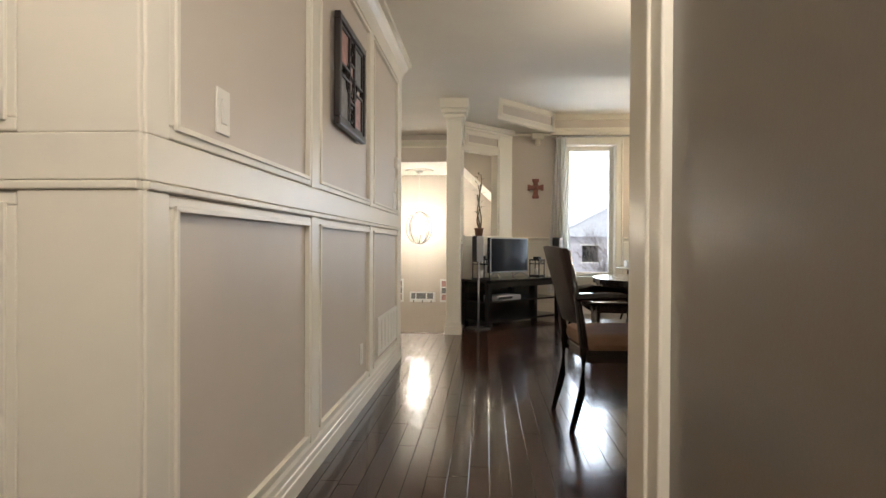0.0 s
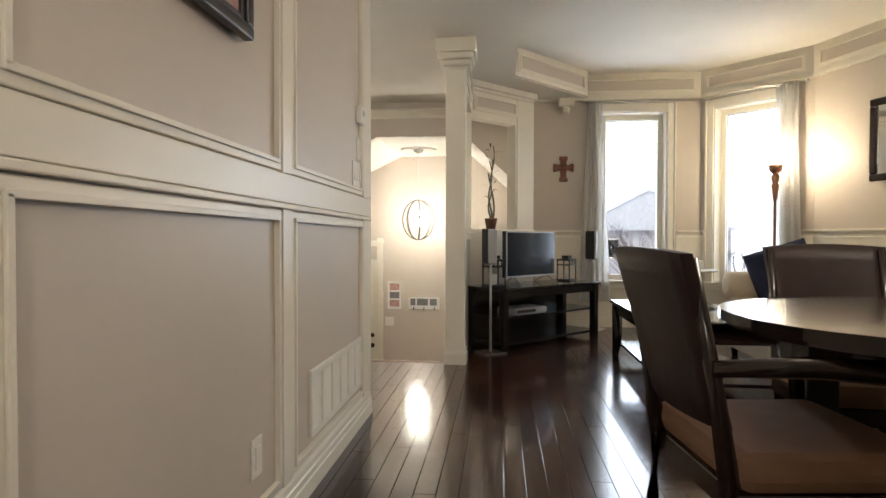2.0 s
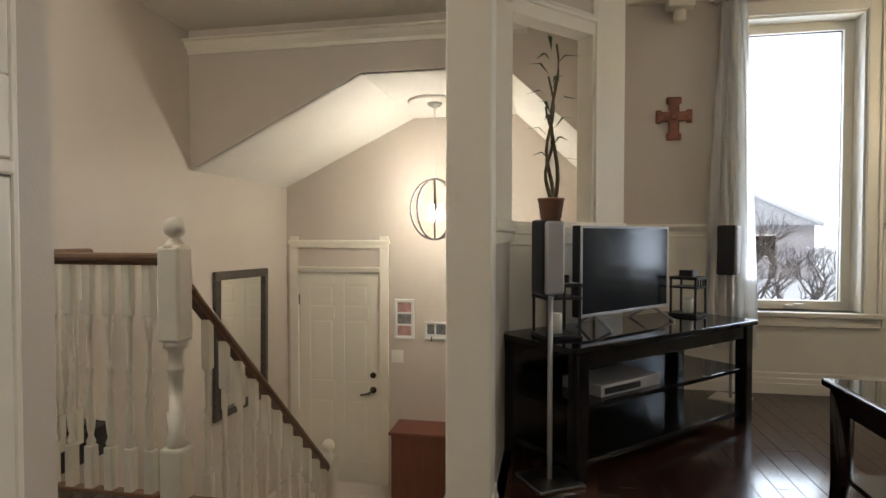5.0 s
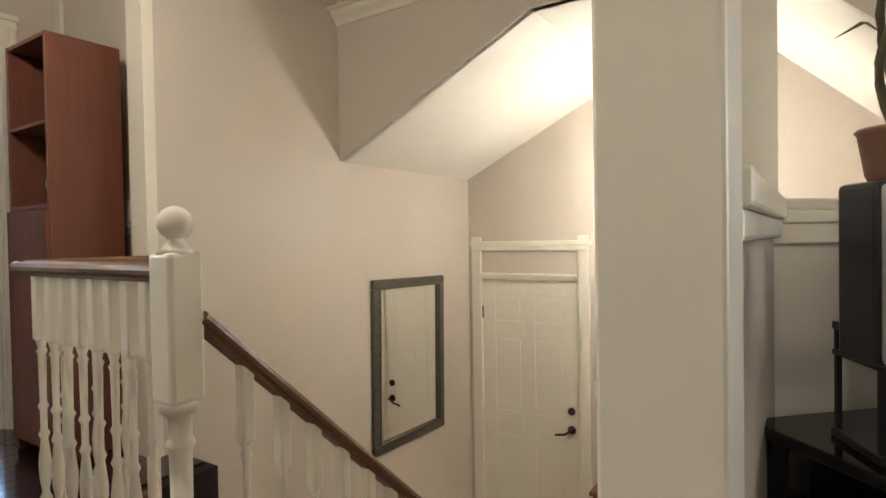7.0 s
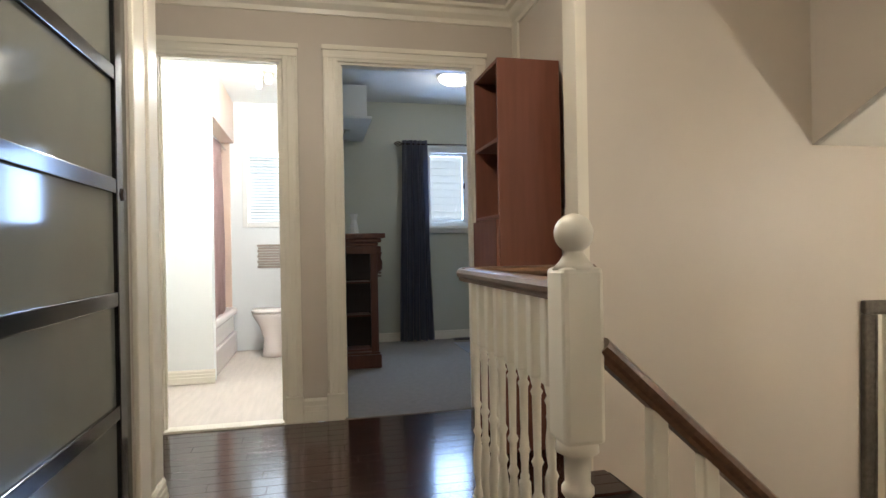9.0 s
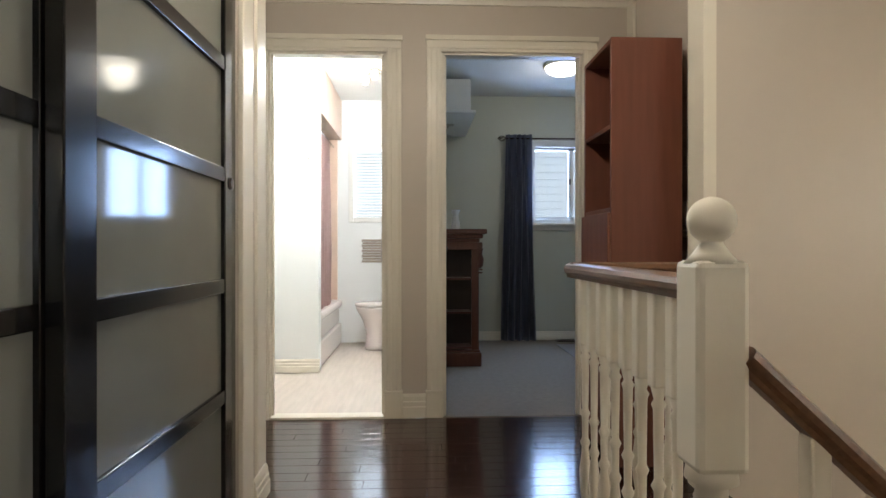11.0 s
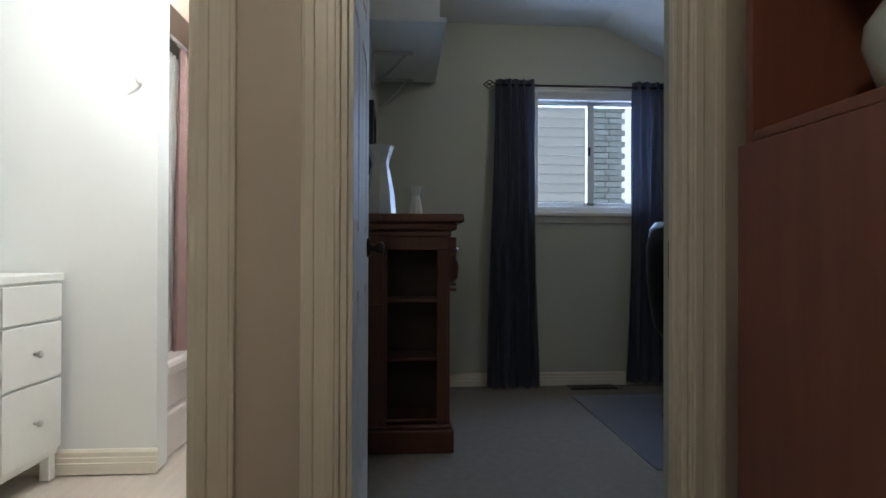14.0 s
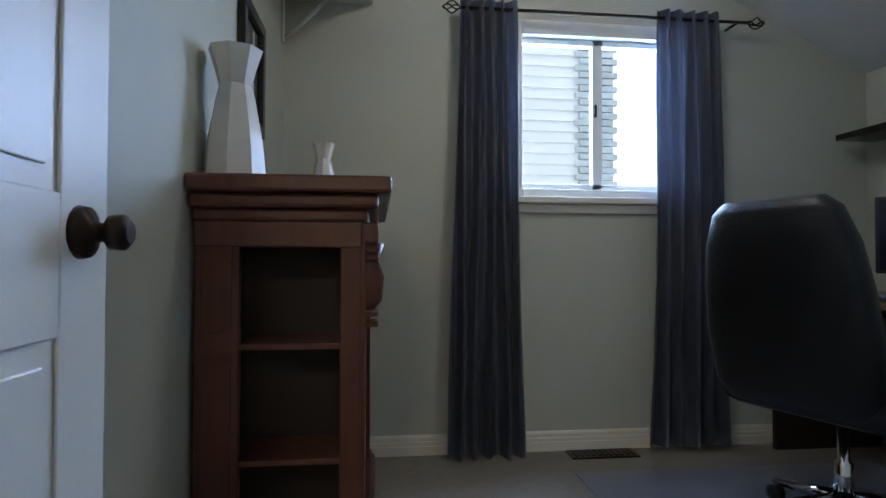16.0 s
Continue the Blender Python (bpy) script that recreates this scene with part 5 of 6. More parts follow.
part("shade", lathe([(0.02, 1.52), (0.05, 1.55), (0.058, 1.60), (0.054, 1.60), (0.045, 1.56), (0.01, 1.535)], 20), COPPER, lp)
part("bulb", lathe([(0.015, 1.55), (0.03, 1.59), (0.03, 1.61), (0.01, 1.63)], 12), BULB, lp)
cx_ = thing("wall_cross", pose(0.72, 7.07, 1.55), "carved red wooden cross on the beige wall", "cross")
part("upright", boxes((-0.032, 0.032, -0.02, 0, 0, 0.265), (-0.045, 0.045, -0.018, 0, 0, 0.045), (-0.045, 0.045, -0.018, 0, 0.222, 0.268), bev=0.008), CROSSMAT, cx_)
part("crossbar", boxes((-0.10, 0.10, -0.022, 0, 0.118, 0.178), (-0.108, -0.072, -0.018, 0, 0.105, 0.19), (0.072, 0.108, -0.018, 0, 0.105, 0.19), bev=0.008), CROSSMAT, cx_)
part("heart", moved(lathe([(0.026, 0), (0.022, 0.006), (0.01, 0.009)], 14), Matrix.Translation((0, -0.02, 0.148)) @ pose(0, 0, 0, 90)), CROSSMAT, cx_)
mr = thing("wall_mirror", M3 @ pose(0.95, -0.03, 1.40), "dark-framed mirror on the sofa wall", "mirror")
part("frame", boxes(*frame_of(0.80, 0.66, 0.06, 0.03), bev=0.012), ESPRESSO, mr)
part("mirror_glass", boxes((-0.35, 0.35, -0.014, -0.008, 0.05, 0.61)), MIRROR, mr)


def rod(name, m, x0, x1, z, mat=STEEL, finial=0.018):
    o = thing(name, m, "slim metal curtain rod with ball finials", "curtain rod")
    part("pole", tube([(x0, -0.07, z), (x1, -0.07, z)], 0.009, 10), mat, o)
    for x in (x0, x1):
        part("finial", lathe([(0.006, -finial), (finial, -finial * 0.4), (finial, finial * 0.4), (0.006, finial)], 12, (x, -0.07, z)), mat, o)
        part("bracket", tube([(x + (0.04 if x == x0 else -0.04), 0, z), (x + (0.04 if x == x0 else -0.04), -0.07, z)], 0.006, 6), mat, o)
    return o


rod("curtain_rod", M1, 0.62, 1.82, 2.37)
rod("curtain_rod", M2, 0.04, 1.0, 2.37)


def curtain(m, mat, w, h, folds, depth, seed, label, pinch=1.0, flare=1.0):
    o = thing("curtain", m, label, "curtain")
    part("cloth", drape(w, h, folds, depth, seed, pinch, flare), mat, o)
    return o


curtain(M1 @ pose(0.74, -0.075, 0.28), SHEER, 0.26, 2.10, 5, 0.028, 1, "sheer white curtain panel by the window", 0.55, 1.25)
curtain(M2 @ pose(0.84, -0.075, 0.28), SHEER, 0.26, 2.10, 5, 0.028, 2, "sheer white curtain panel by the window", 0.7, 1.2)

# ---- bedroom ----
ORIGIN = BED
BEDW = pose(-6.15, 0, 0, 0, 0, 90)
wd = thing("window_3", pose(-6.15, 0, 0), "white sliding bedroom window with a cream sill", "window")
wd["kind"] = "structure"
y0, y1, z0, z1 = BW
part("window_frame", boxes((-0.10, 0.012, y0, y0 + 0.04, z0, z1), (-0.10, 0.012, y1 - 0.04, y1, z0, z1), (-0.10, 0.012, y0 + 0.04, y1 - 0.04, z0, z0 + 0.04), (-0.10, 0.012, y0 + 0.04, y1 - 0.04, z1 - 0.07, z1), bev=0.004), WHITELAC, wd)
part("sash", boxes((-0.07, -0.03, (y0 + y1) / 2 - 0.025, (y0 + y1) / 2 + 0.025, z0 + 0.04, z1 - 0.07), (-0.07, -0.03, y0 + 0.04, y1 - 0.04, z0 + 0.04, z0 + 0.07), (-0.07, -0.03, y0 + 0.04, y1 - 0.04, z1 - 0.10, z1 - 0.07), bev=0.003), WHITELAC, wd)
part("latch", boxes((-0.03, -0.018, (y0 + y1) / 2 - 0.02, (y0 + y1) / 2 - 0.005, 1.60, 1.66), bev=0.002), BRONZE, wd)
g = part("pane", boxes((-0.054, -0.05, y0 + 0.04, y1 - 0.04, z0 + 0.04, z1 - 0.07)), PANE, wd)
g.visible_shadow = False
part("window_sill", boxes((-0.01, 0.05, y0 - 0.03, y1 + 0.03, z0 - 0.03, z0), (0, 0.018, y0 - 0.02, y1 + 0.02, z0 - 0.075, z0 - 0.03), bev=0.005), CREAM, wd)
rd = thing("curtain_rod", pose(-6.15, 0, 0), "dark iron curtain rod with twisted cage finials", "curtain rod")
part("pole", tube([(0.10, 5.40, 2.05), (0.10, 6.80, 2.05)], 0.008, 10), BRONZE, rd)
for y, s in ((5.40, -1), (6.80, 1)):
    for k in range(4):
        a = math.pi / 2 * k
        part("finial_wire", tube([(0.10 + 0.026 * math.sin(math.pi * j / 8) * math.cos(a + j * 0.3), y + s * 0.085 * j / 8, 2.05 + 0.026 * math.sin(math.pi * j / 8) * math.sin(a + j * 0.3)) for j in range(9)], 0.004, 5), BRONZE, rd)
    part("bracket", tube([(0.0, y - s * 0.05, 2.05), (0.10, y - s * 0.05, 2.05)], 0.007, 6), BRONZE, rd)
curtain(pose(-6.05, 5.525, 0.01, 0, 0, 90), SATIN, 0.36, 2.08, 5, 0.04, 7, "slate blue satin curtain beside the window", 0.72, 1.02)
curtain(pose(-6.05, 6.50, 0.03, 0, 0, 90), SATIN, 0.38, 2.06, 5, 0.04, 8, "slate blue satin curtain beside the window", 0.80, 1.05)
fv = thing("floor_register", pose(-6.06, 6.07, 0.0), "bronze floor register in the carpet", "vent")
part("frame", boxes((-0.055, 0.055, -0.16, 0.16, 0, 0.008), bev=0.002), BRONZE, fv)
for k in range(11):
    part("slat", boxes((-0.04, 0.04, -0.14 + 0.027 * k, -0.128 + 0.027 * k, 0.008, 0.013)), BRONZE, fv)

hu = thing("media_cabinet", pose(-4.87, 4.602, 0), "carved mahogany fireplace cabinet with open side shelves", "cabinet")
HW = 0.98
part("plinth", boxes((-HW - 0.02, 0.02, 0.01, 0.42, 0, 0.11), (-HW - 0.01, 0.01, 0.01, 0.41, 0.11, 0.13), bev=0.008), CARVED, hu)
part("top", boxes((-HW - 0.05, 0.05, 0.0, 0.46, 1.055, 1.095), bev=0.008), CARVED, hu)
part("cornice", boxes((-HW - 0.03, 0.03, 0.0, 0.43, 1.02, 1.055), bev=0.01), CARVED, hu)
part("frieze", boxes((-HW - 0.01, 0.01, 0.005, 0.405, 0.99, 1.02), bev=0.008), CARVED, hu)
part("side_stile", boxes((-0.03, 0, 0.01, 0.11, 0.13, 0.99), (-0.022, 0.006, 0.025, 0.095, 0.14, 0.68), (-0.022, 0.006, 0.025, 0.095, 0.73, 0.97), bev=0.004), CARVED, hu)
part("side_stile", boxes((-0.03, 0, 0.34, 0.39, 0.13, 0.99), bev=0.004), CARVED, hu)
part("side_rail", boxes((-0.03, 0.008, 0.01, 0.39, 0.93, 0.99), bev=0.004), CARVED, hu)
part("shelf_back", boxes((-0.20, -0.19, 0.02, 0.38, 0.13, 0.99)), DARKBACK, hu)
for z in (0.14, 0.42, 0.69):
    part("shelf", boxes((-0.19, -0.005, 0.11, 0.34, z, z + 0.014), bev=0.002), CARVED, hu)
part("body", boxes((-HW, -0.20, 0.01, 0.38, 0.13, 0.99)), CARVED, hu)
for x in (-0.055, -HW + 0.055):
    part("pilaster", boxes((x - 0.05, x + 0.05, 0.38, 0.40, 0.13, 0.99), bev=0.004), CARVED, hu)
    part("capital", joined(boxes((x - 0.05, x + 0.05, 0.39, 0.43, 0.94, 0.99), bev=0.006), lathe([(0.02, 0.78), (0.04, 0.80), (0.045, 0.86), (0.03, 0.90), (0.045, 0.94)], 14, (x, 0.40, 0)),
                           *[boxes((x - 0.045, x + 0.045, 0.395, 0.43, zz, zz + 0.012), bev=0.003) for zz in (0.74, 0.765, 0.90, 0.92)]), CARVED, hu)
part("mantel_panel", boxes((-HW + 0.13, -0.13, 0.38, 0.392, 0.80, 0.97), bev=0.004), CARVED, hu)
part("firebox", boxes((-HW + 0.13, -0.13, 0.38, 0.388, 0.15, 0.76)), BLACKGLASS, hu)
for x, y, s, lab in ((-4.97, 4.675, 0.95, "tall white waisted ceramic vase"), (-5.42, 4.85, 0.55, "small white waisted ceramic vase")):
    v = thing("vase", pose(x, y, 1.095), lab, "vase", "white vases")
    b = lathe([(0.075 * s, 0), (0.08 * s, 0.006), (0.072 * s, 0.10 * s), (0.05 * s, 0.22 * s), (0.042 * s, 0.25 * s), (0.052 * s, 0.29 * s), (0.07 * s, 0.345 * s), (0.064 * s, 0.345 * s), (0.04 * s, 0.26 * s)], 8)
    for f in b.faces:
        f.smooth = False
    part("body", b, CERAMIC, v)
art = thing("wall_art", pose(-5.45, 4.60, 1.33, 0, 0, 180), "dark framed print on the sage wall", "picture")
part("frame", boxes(*frame_of(0.32, 0.40, 0.04, 0.025), bev=0.004), BLACKPLASTIC, art)
part("print", boxes((-0.13, 0.13, -0.012, -0.004, 0.03, 0.37)), BLACKWOOD, art)
part("figure", boxes((-0.03, 0.02, -0.014, -0.012, 0.10, 0.16), (-0.02, 0.03, -0.014, -0.012, 0.19, 0.24), (-0.01, 0.02, -0.014, -0.012, 0.27, 0.33)), PHOTOG, art)
sh = thing("wall_shelf", pose(-5.66, 4.60, 2.02), "white bracketed shelf unit high on the wall", "shelf")
part("board", boxes((-0.48, 0.55, 0, 0.40, 0.06, 0.085), bev=0.003), WHITELAC, sh)
part("cabinet", boxes((-0.48, 0.30, 0, 0.38, 0.085, 0.42), bev=0.004), WHITELAC, sh)
for x in (-0.42, 0.10):
    part("bracket", joined(boxes((x - 0.012, x + 0.012, 0, 0.012, -0.16, 0.06), (x - 0.012, x + 0.012, 0, 0.24, 0.045, 0.06), bev=0.003), tube([(x, 0.01, -0.13), (x, 0.06, -0.10), (x, 0.13, -0.03), (x, 0.20, 0.05)], 0.008, 6)), STEEL, sh)
d3 = thing("door_2", pose(-3.60, 4.662, 0.01, 0, 0, 180), "white moulded bedroom door standing open", "door")
d3["kind"] = "structure"
part("slab", panel_door_bm(0.735, 2.01, 0.035, ROWS6), WHITELAC, d3)
for s in (-1, 1):
    yy = 0.0 if s < 0 else 0.035
    part("knob", joined(moved(lathe([(0.034, 0), (0.032, 0.010), (0.013, 0.016), (0.012, 0.03), (0.022, 0.036), (0.023, 0.052), (0.014, 0.06)], 18), Matrix.Translation((0.665, yy, 0.925)) @ pose(0, 0, 0, 90 if s < 0 else -90))), BRONZE, d3)


def padded(rings, n=28):
    """A cushion lofted through rounded rings of half width, half depth and height."""
    bm = bmesh.new()
    loops = []
    for w, d, z in rings:
        pts = []
        for k in range(n):
            a = 2 * math.pi * k / n
            c, q = math.cos(a), math.sin(a)
            pts.append(bm.verts.new((math.copysign(abs(c) ** 0.5, c) * w, math.copysign(abs(q) ** 0.6, q) * d, z)))
        loops.append(pts)
    for a, b in zip(loops, loops[1:]):
        for k in range(n):
            bm.faces.new((a[k], a[(k + 1) % n], b[(k + 1) % n], b[k])).smooth = True
    bm.faces.new(loops[0][::-1]), bm.faces.new(loops[-1])
    return bm


oc = thing("office_chair", pose(-5.20, 6.53, 0, 0, 0, 20), "black leather executive office chair on chrome castors", "office chair")
for k in range(5):
    a = 2 * math.pi * k / 5 + 0.3
    c, s = math.cos(a), math.sin(a)
    leg = part("leg", tube([(0.03 * c, 0.03 * s, 0.13), (0.17 * c, 0.17 * s, 0.10), (0.31 * c, 0.31 * s, 0.075)], [0.024, 0.02, 0.014], 8), CHROME, oc)
    part("castor", moved(lathe([(0.012, -0.022), (0.028, -0.02), (0.028, 0.02), (0.012, 0.022)], 14), Matrix.Translation((0.31 * c, 0.31 * s, 0.03)) @ pose(0, 0, 0, 90, 0, math.degrees(a))), BLACKPLASTIC, leg)
part("gas_lift", lathe([(0.028, 0.12), (0.028, 0.25), (0.018, 0.26), (0.018, 0.42)], 16), CHROME, oc)
part("seat", boxes((-0.27, 0.27, -0.26, 0.27, 0.42, 0.55), bev=0.055), BLACKLEATHER, oc)
BACK = Matrix.Translation((0, -0.25, 0.46)) @ pose(0, 0, 0, 10)
part("backrest", moved(padded([(0.20, 0.05, 0.0), (0.245, 0.065, 0.06), (0.255, 0.07, 0.22), (0.245, 0.07, 0.36), (0.225, 0.065, 0.50), (0.19, 0.055, 0.60), (0.15, 0.035, 0.635)]), BACK), BLACKLEATHER, oc)
part("lumbar_pad", moved(padded([(0.15, 0.02, 0.05), (0.20, 0.035, 0.08), (0.205, 0.035, 0.32), (0.16, 0.02, 0.36)]), BACK @ Matrix.Translation((0, 0.06, 0))), BLACKLEATHER, oc)
part("head_pad", moved(padded([(0.14, 0.02, 0.40), (0.185, 0.035, 0.43), (0.165, 0.035, 0.57), (0.12, 0.02, 0.60)]), BACK @ Matrix.Translation((0, 0.05, 0))), BLACKLEATHER, oc)
for s in (-1, 1):
    part("armrest", boxes((s * 0.30 - 0.035, s * 0.30 + 0.035, -0.16, 0.16, 0.69, 0.73), bev=0.015), BLACKLEATHER, oc)
    part("arm_support", tube([(s * 0.29, -0.2, 0.55), (s * 0.31, -0.18, 0.66), (s * 0.30, -0.05, 0.685), (s * 0.30, 0.12, 0.68), (s * 0.30, 0.18, 0.60), (s * 0.27, 0.12, 0.48)], 0.013, 8), CHROME, oc)
mat_ = thing("chair_mat", pose(-5.22, 6.48, 0.0), "translucent grey vinyl chair mat on the carpet", "mat")
part("sheet", boxes((-0.62, 0.62, -0.62, 0.75, 0.001, 0.006), bev=0.002), FROSTCHAR, mat_)
dk = thing("desk", pose(-5.46, 7.20, 0), "brown wooden computer desk by the wall", "desk")
part("desktop", boxes((-0.62, 0.70, -0.32, 0.30, 0.72, 0.75), bev=0.006), OAK, dk)
part("side_panel", boxes((-0.60, -0.57, -0.28, 0.28, 0, 0.72), bev=0.003), DARKBACK, dk)
part("side_panel", boxes((0.65, 0.68, -0.28, 0.28, 0, 0.72), bev=0.003), DARKBACK, dk)
part("modesty_panel", boxes((-0.57, 0.65, 0.22, 0.24, 0.15, 0.72)), DARKBACK, dk)
part("keyboard_tray", boxes((-0.35, 0.40, -0.36, 0.05, 0.63, 0.65), bev=0.003), DARKBACK, dk)
mo = thing("computer_monitor", pose(-5.48, 7.28, 0.75, 0, 0, 40), "black computer monitor on the desk", "monitor")
part("panel", boxes((-0.26, 0.26, -0.02, 0.02, 0.10, 0.42), bev=0.006), BLACKPLASTIC, mo)
part("screen", boxes((-0.245, 0.245, -0.0225, -0.02, 0.115, 0.405)), SCREEN, mo)
part("stand", joined(boxes((-0.03, 0.03, 0.0, 0.03, 0, 0.2), (-0.12, 0.12, -0.09, 0.09, 0, 0.012), bev=0.004)), BLACKPLASTIC, mo)
kb = thing("keyboard", pose(-5.35, 6.97, 0.75, 0, 0, 8), "black computer keyboard at the desk edge", "keyboard")
part("body", boxes((-0.21, 0.21, -0.07, 0.07, 0, 0.022), bev=0.004), BLACKPLASTIC, kb)
ws = thing("wall_shelf", pose(-5.68, 7.52, 1.50), "black floating shelf above the desk", "shelf")
part("board", boxes((-0.42, 0.5, -0.22, 0, 0, 0.03), bev=0.004), BLACKWOOD, ws)


def dome(m, label):
    o = thing("ceiling_lamp", m, label, "lamp", "flush dome lamps")
    part("rim", lathe([(0.165, 0), (0.17, -0.012), (0.165, -0.03), (0.15, -0.03)], 32), STEEL, o)
    part("diffuser", lathe([(0.152, -0.028), (0.14, -0.055), (0.10, -0.08), (0.05, -0.092), (0.012, -0.095)], 32), DOME, o)
    return o


dome(pose(-5.11, 5.74, 2.50), "lit frosted flush dome on the bedroom ceiling")
ORIGIN = HOME
dome(pose(-1.85, 4.60, 2.40), "lit frosted flush dome on the hall ceiling")

# ---- bathroom ----
ORIGIN = BATH
ds = thing("vanity_cabinet", pose(-4.43, 2.95, 0), "white bathroom cabinet with two drawers on short legs", "cabinet")
part("top", boxes((-0.0, 0.72, 0, 0.40, 0.80, 0.83), bev=0.004), WHITELAC, ds)
part("body", boxes((0.01, 0.71, 0, 0.385, 0.10, 0.80), bev=0.003), WHITELAC, ds)
for z0, z1 in ((0.65, 0.79), (0.42, 0.64), (0.13, 0.41)):
    dr = part("drawer_front", boxes((0.02, 0.36, 0.386, 0.402, z0, z1), bev=0.003), WHITELAC, ds)
    if z1 < 0.7:
        part("knob", moved(lathe([(0.006, 0), (0.007, 0.012), (0.014, 0.02), (0.013, 0.028), (0.006, 0.03)], 12), Matrix.Translation((0.19, 0.402, (z0 + z1) / 2)) @ pose(0, 0, 0, -90)), STEEL, dr)
    part("drawer_front", boxes((0.37, 0.70, 0.386, 0.402, z0, z1), bev=0.003), WHITELAC, ds)
for x in (0.02, 0.66):
    for y in (0.01, 0.34):
        part("leg", boxes((x, x + 0.04, y, y + 0.04, 0, 0.10), bev=0.003), WHITELAC, ds)
tub = thing("bathtub", pose(-4.56, 2.8, 0), "pale built-in bathtub with a rounded rim", "bathtub")
part("apron", boxes((-1.24, 0, 0.80, 0.90, 0, 0.20), (-1.24, 0, 0.78, 0.875, 0.20, 0.38), bev=0.012), TUBW, tub)
part("rim", boxes((-1.24, 0, 0.76, 0.91, 0.36, 0.43), (-1.24, 0, 0, 0.08, 0.36, 0.43), (-1.24, -1.16, 0.08, 0.78, 0.36, 0.43), (-0.08, 0, 0.08, 0.78, 0.36, 0.43), bev=0.025), TUBW, tub)
part("basin", boxes((-1.2, -0.02, 0.06, 0.80, 0.02, 0.06)), TUBW, tub)
su = setting("trim_tub_surround", boxes((-5.80, -4.56, 2.80, 2.82, 0.43, 2.05), (-5.80, -5.78, 2.82, 3.66, 0.43, 2.05), (-4.58, -4.56, 2.82, 3.66, 0.43, 2.05)), PEACH, "peach acrylic tub surround", "surround")
sr = thing("shower_rod", pose(-4.56, 3.62, 1.95), "chrome shower rod across the tub", "rod")
part("pole", tube([(0, 0, 0), (-1.24, 0, 0)], 0.012, 10), CHROME, sr)
for k in range(8):
    part("ring", moved(tube([(0.02 * math.cos(2 * math.pi * j / 12), 0.02 * math.sin(2 * math.pi * j / 12), 0) for j in range(12)], 0.002, 5, True), Matrix.Translation((-0.42 - 0.06 * k, 0, -0.012)) @ pose(0, 0, 0, 0, 90)), CHROME, sr)
curtain(pose(-5.15, 3.63, 0.17), PINKCURT, 0.62, 1.76, 8, 0.035, 11, "dusty pink shower curtain drawn to one side", 0.8, 1.0)
curtain(pose(-4.98, 3.585, 0.40), SHEER, 0.35, 1.5, 5, 0.02, 12, "pale shower liner inside the tub", 0.8, 1.0)
rh = thing("robe_hook", pose(-4.45, 3.64, 1.62, 0, 0, 90), "white robe hook on the wall", "hook")
part("hook", tube([(0, 0, 0), (0, -0.03, 0), (0, -0.05, 0.02)], 0.008, 6), CERAMIC, rh)
tl = thing("toilet", pose(-5.45, 4.37, 0), "white two-piece toilet beside the tub", "toilet")
part("tank", boxes((-0.20, 0.20, -0.19, -0.01, 0.40, 0.74), (-0.215, 0.215, -0.205, 0, 0.74, 0.78), bev=0.015), TUBW, tl)
part("bowl", moved(lathe([(0.11, 0), (0.10, 0.05), (0.09, 0.15), (0.13, 0.28), (0.19, 0.38), (0.19, 0.40), (0.14, 0.40)], 24), Matrix.Translation((0, -0.30, 0)) @ Matrix.Diagonal((0.9, 1.0, 1, 1))), TUBW, tl)
part("seat", moved(lathe([(0.10, 0.40), (0.195, 0.402), (0.20, 0.42), (0.19, 0.435), (0.02, 0.44)], 24), Matrix.Translation((0, -0.30, 0)) @ Matrix.Diagonal((0.9, 1.0, 1, 1))), TUBW, tl)
mo2 = thing("stone_accent", pose(-5.80, 4.02, 0.80), "horizontal band of stacked stone tiles", "tile")
for k in range(9):
    part("tile", boxes((0, 0.012 + 0.004 * (k % 3), -0.12 + 0.01 * (k % 2), 0.27, 0.026 * k, 0.026 * k + 0.023), bev=0.002), STONE, mo2)
bw = thing("window_4", pose(-5.80, 0, 0), "white framed bathroom window with a slatted blind", "window")
bw["kind"] = "structure"
part("window_frame", boxes((-0.04, 0.015, 3.77, 3.82, 1.20, 1.98), (-0.04, 0.015, 4.16, 4.21, 1.20, 1.98), (-0.04, 0.015, 3.82, 4.16, 1.20, 1.25), (-0.04, 0.015, 3.82, 4.16, 1.93, 1.98), bev=0.004), WHITELAC, bw)
for k in range(22):
    part("blind_slat", moved(boxes((-0.012, 0.012, 3.825, 4.155, -0.001, 0.001)), Matrix.Translation((-0.03, 0, 1.27 + 0.03 * k)) @ pose(0, 0, 0, 0, 35)), WHITELAC, bw)
p4 = part("pane", boxes((-0.10, -0.096, 3.82, 4.16, 1.25, 1.93)), PANE, bw)
p4.visible_shadow = False
vl = thing("ceiling_spotlight", pose(-4.75, 4.12, 2.42), "brushed spotlight bar with three lit heads", "lamp")
part("base", lathe([(0.055, 0), (0.055, -0.015), (0.045, -0.02)], 20), STEEL, vl)
for k in range(3):
    a = 2.1 * k
    part("arm", tube([(0, 0, -0.02), (0.10 * math.cos(a), 0.10 * math.sin(a), -0.06)], 0.006, 6), STEEL, vl)
    part("bulb", lathe([(0.02, -0.06), (0.026, -0.085), (0.024, -0.12), (0.008, -0.135)], 12, (0.10 * math.cos(a), 0.10 * math.sin(a), 0)), BULB, vl)

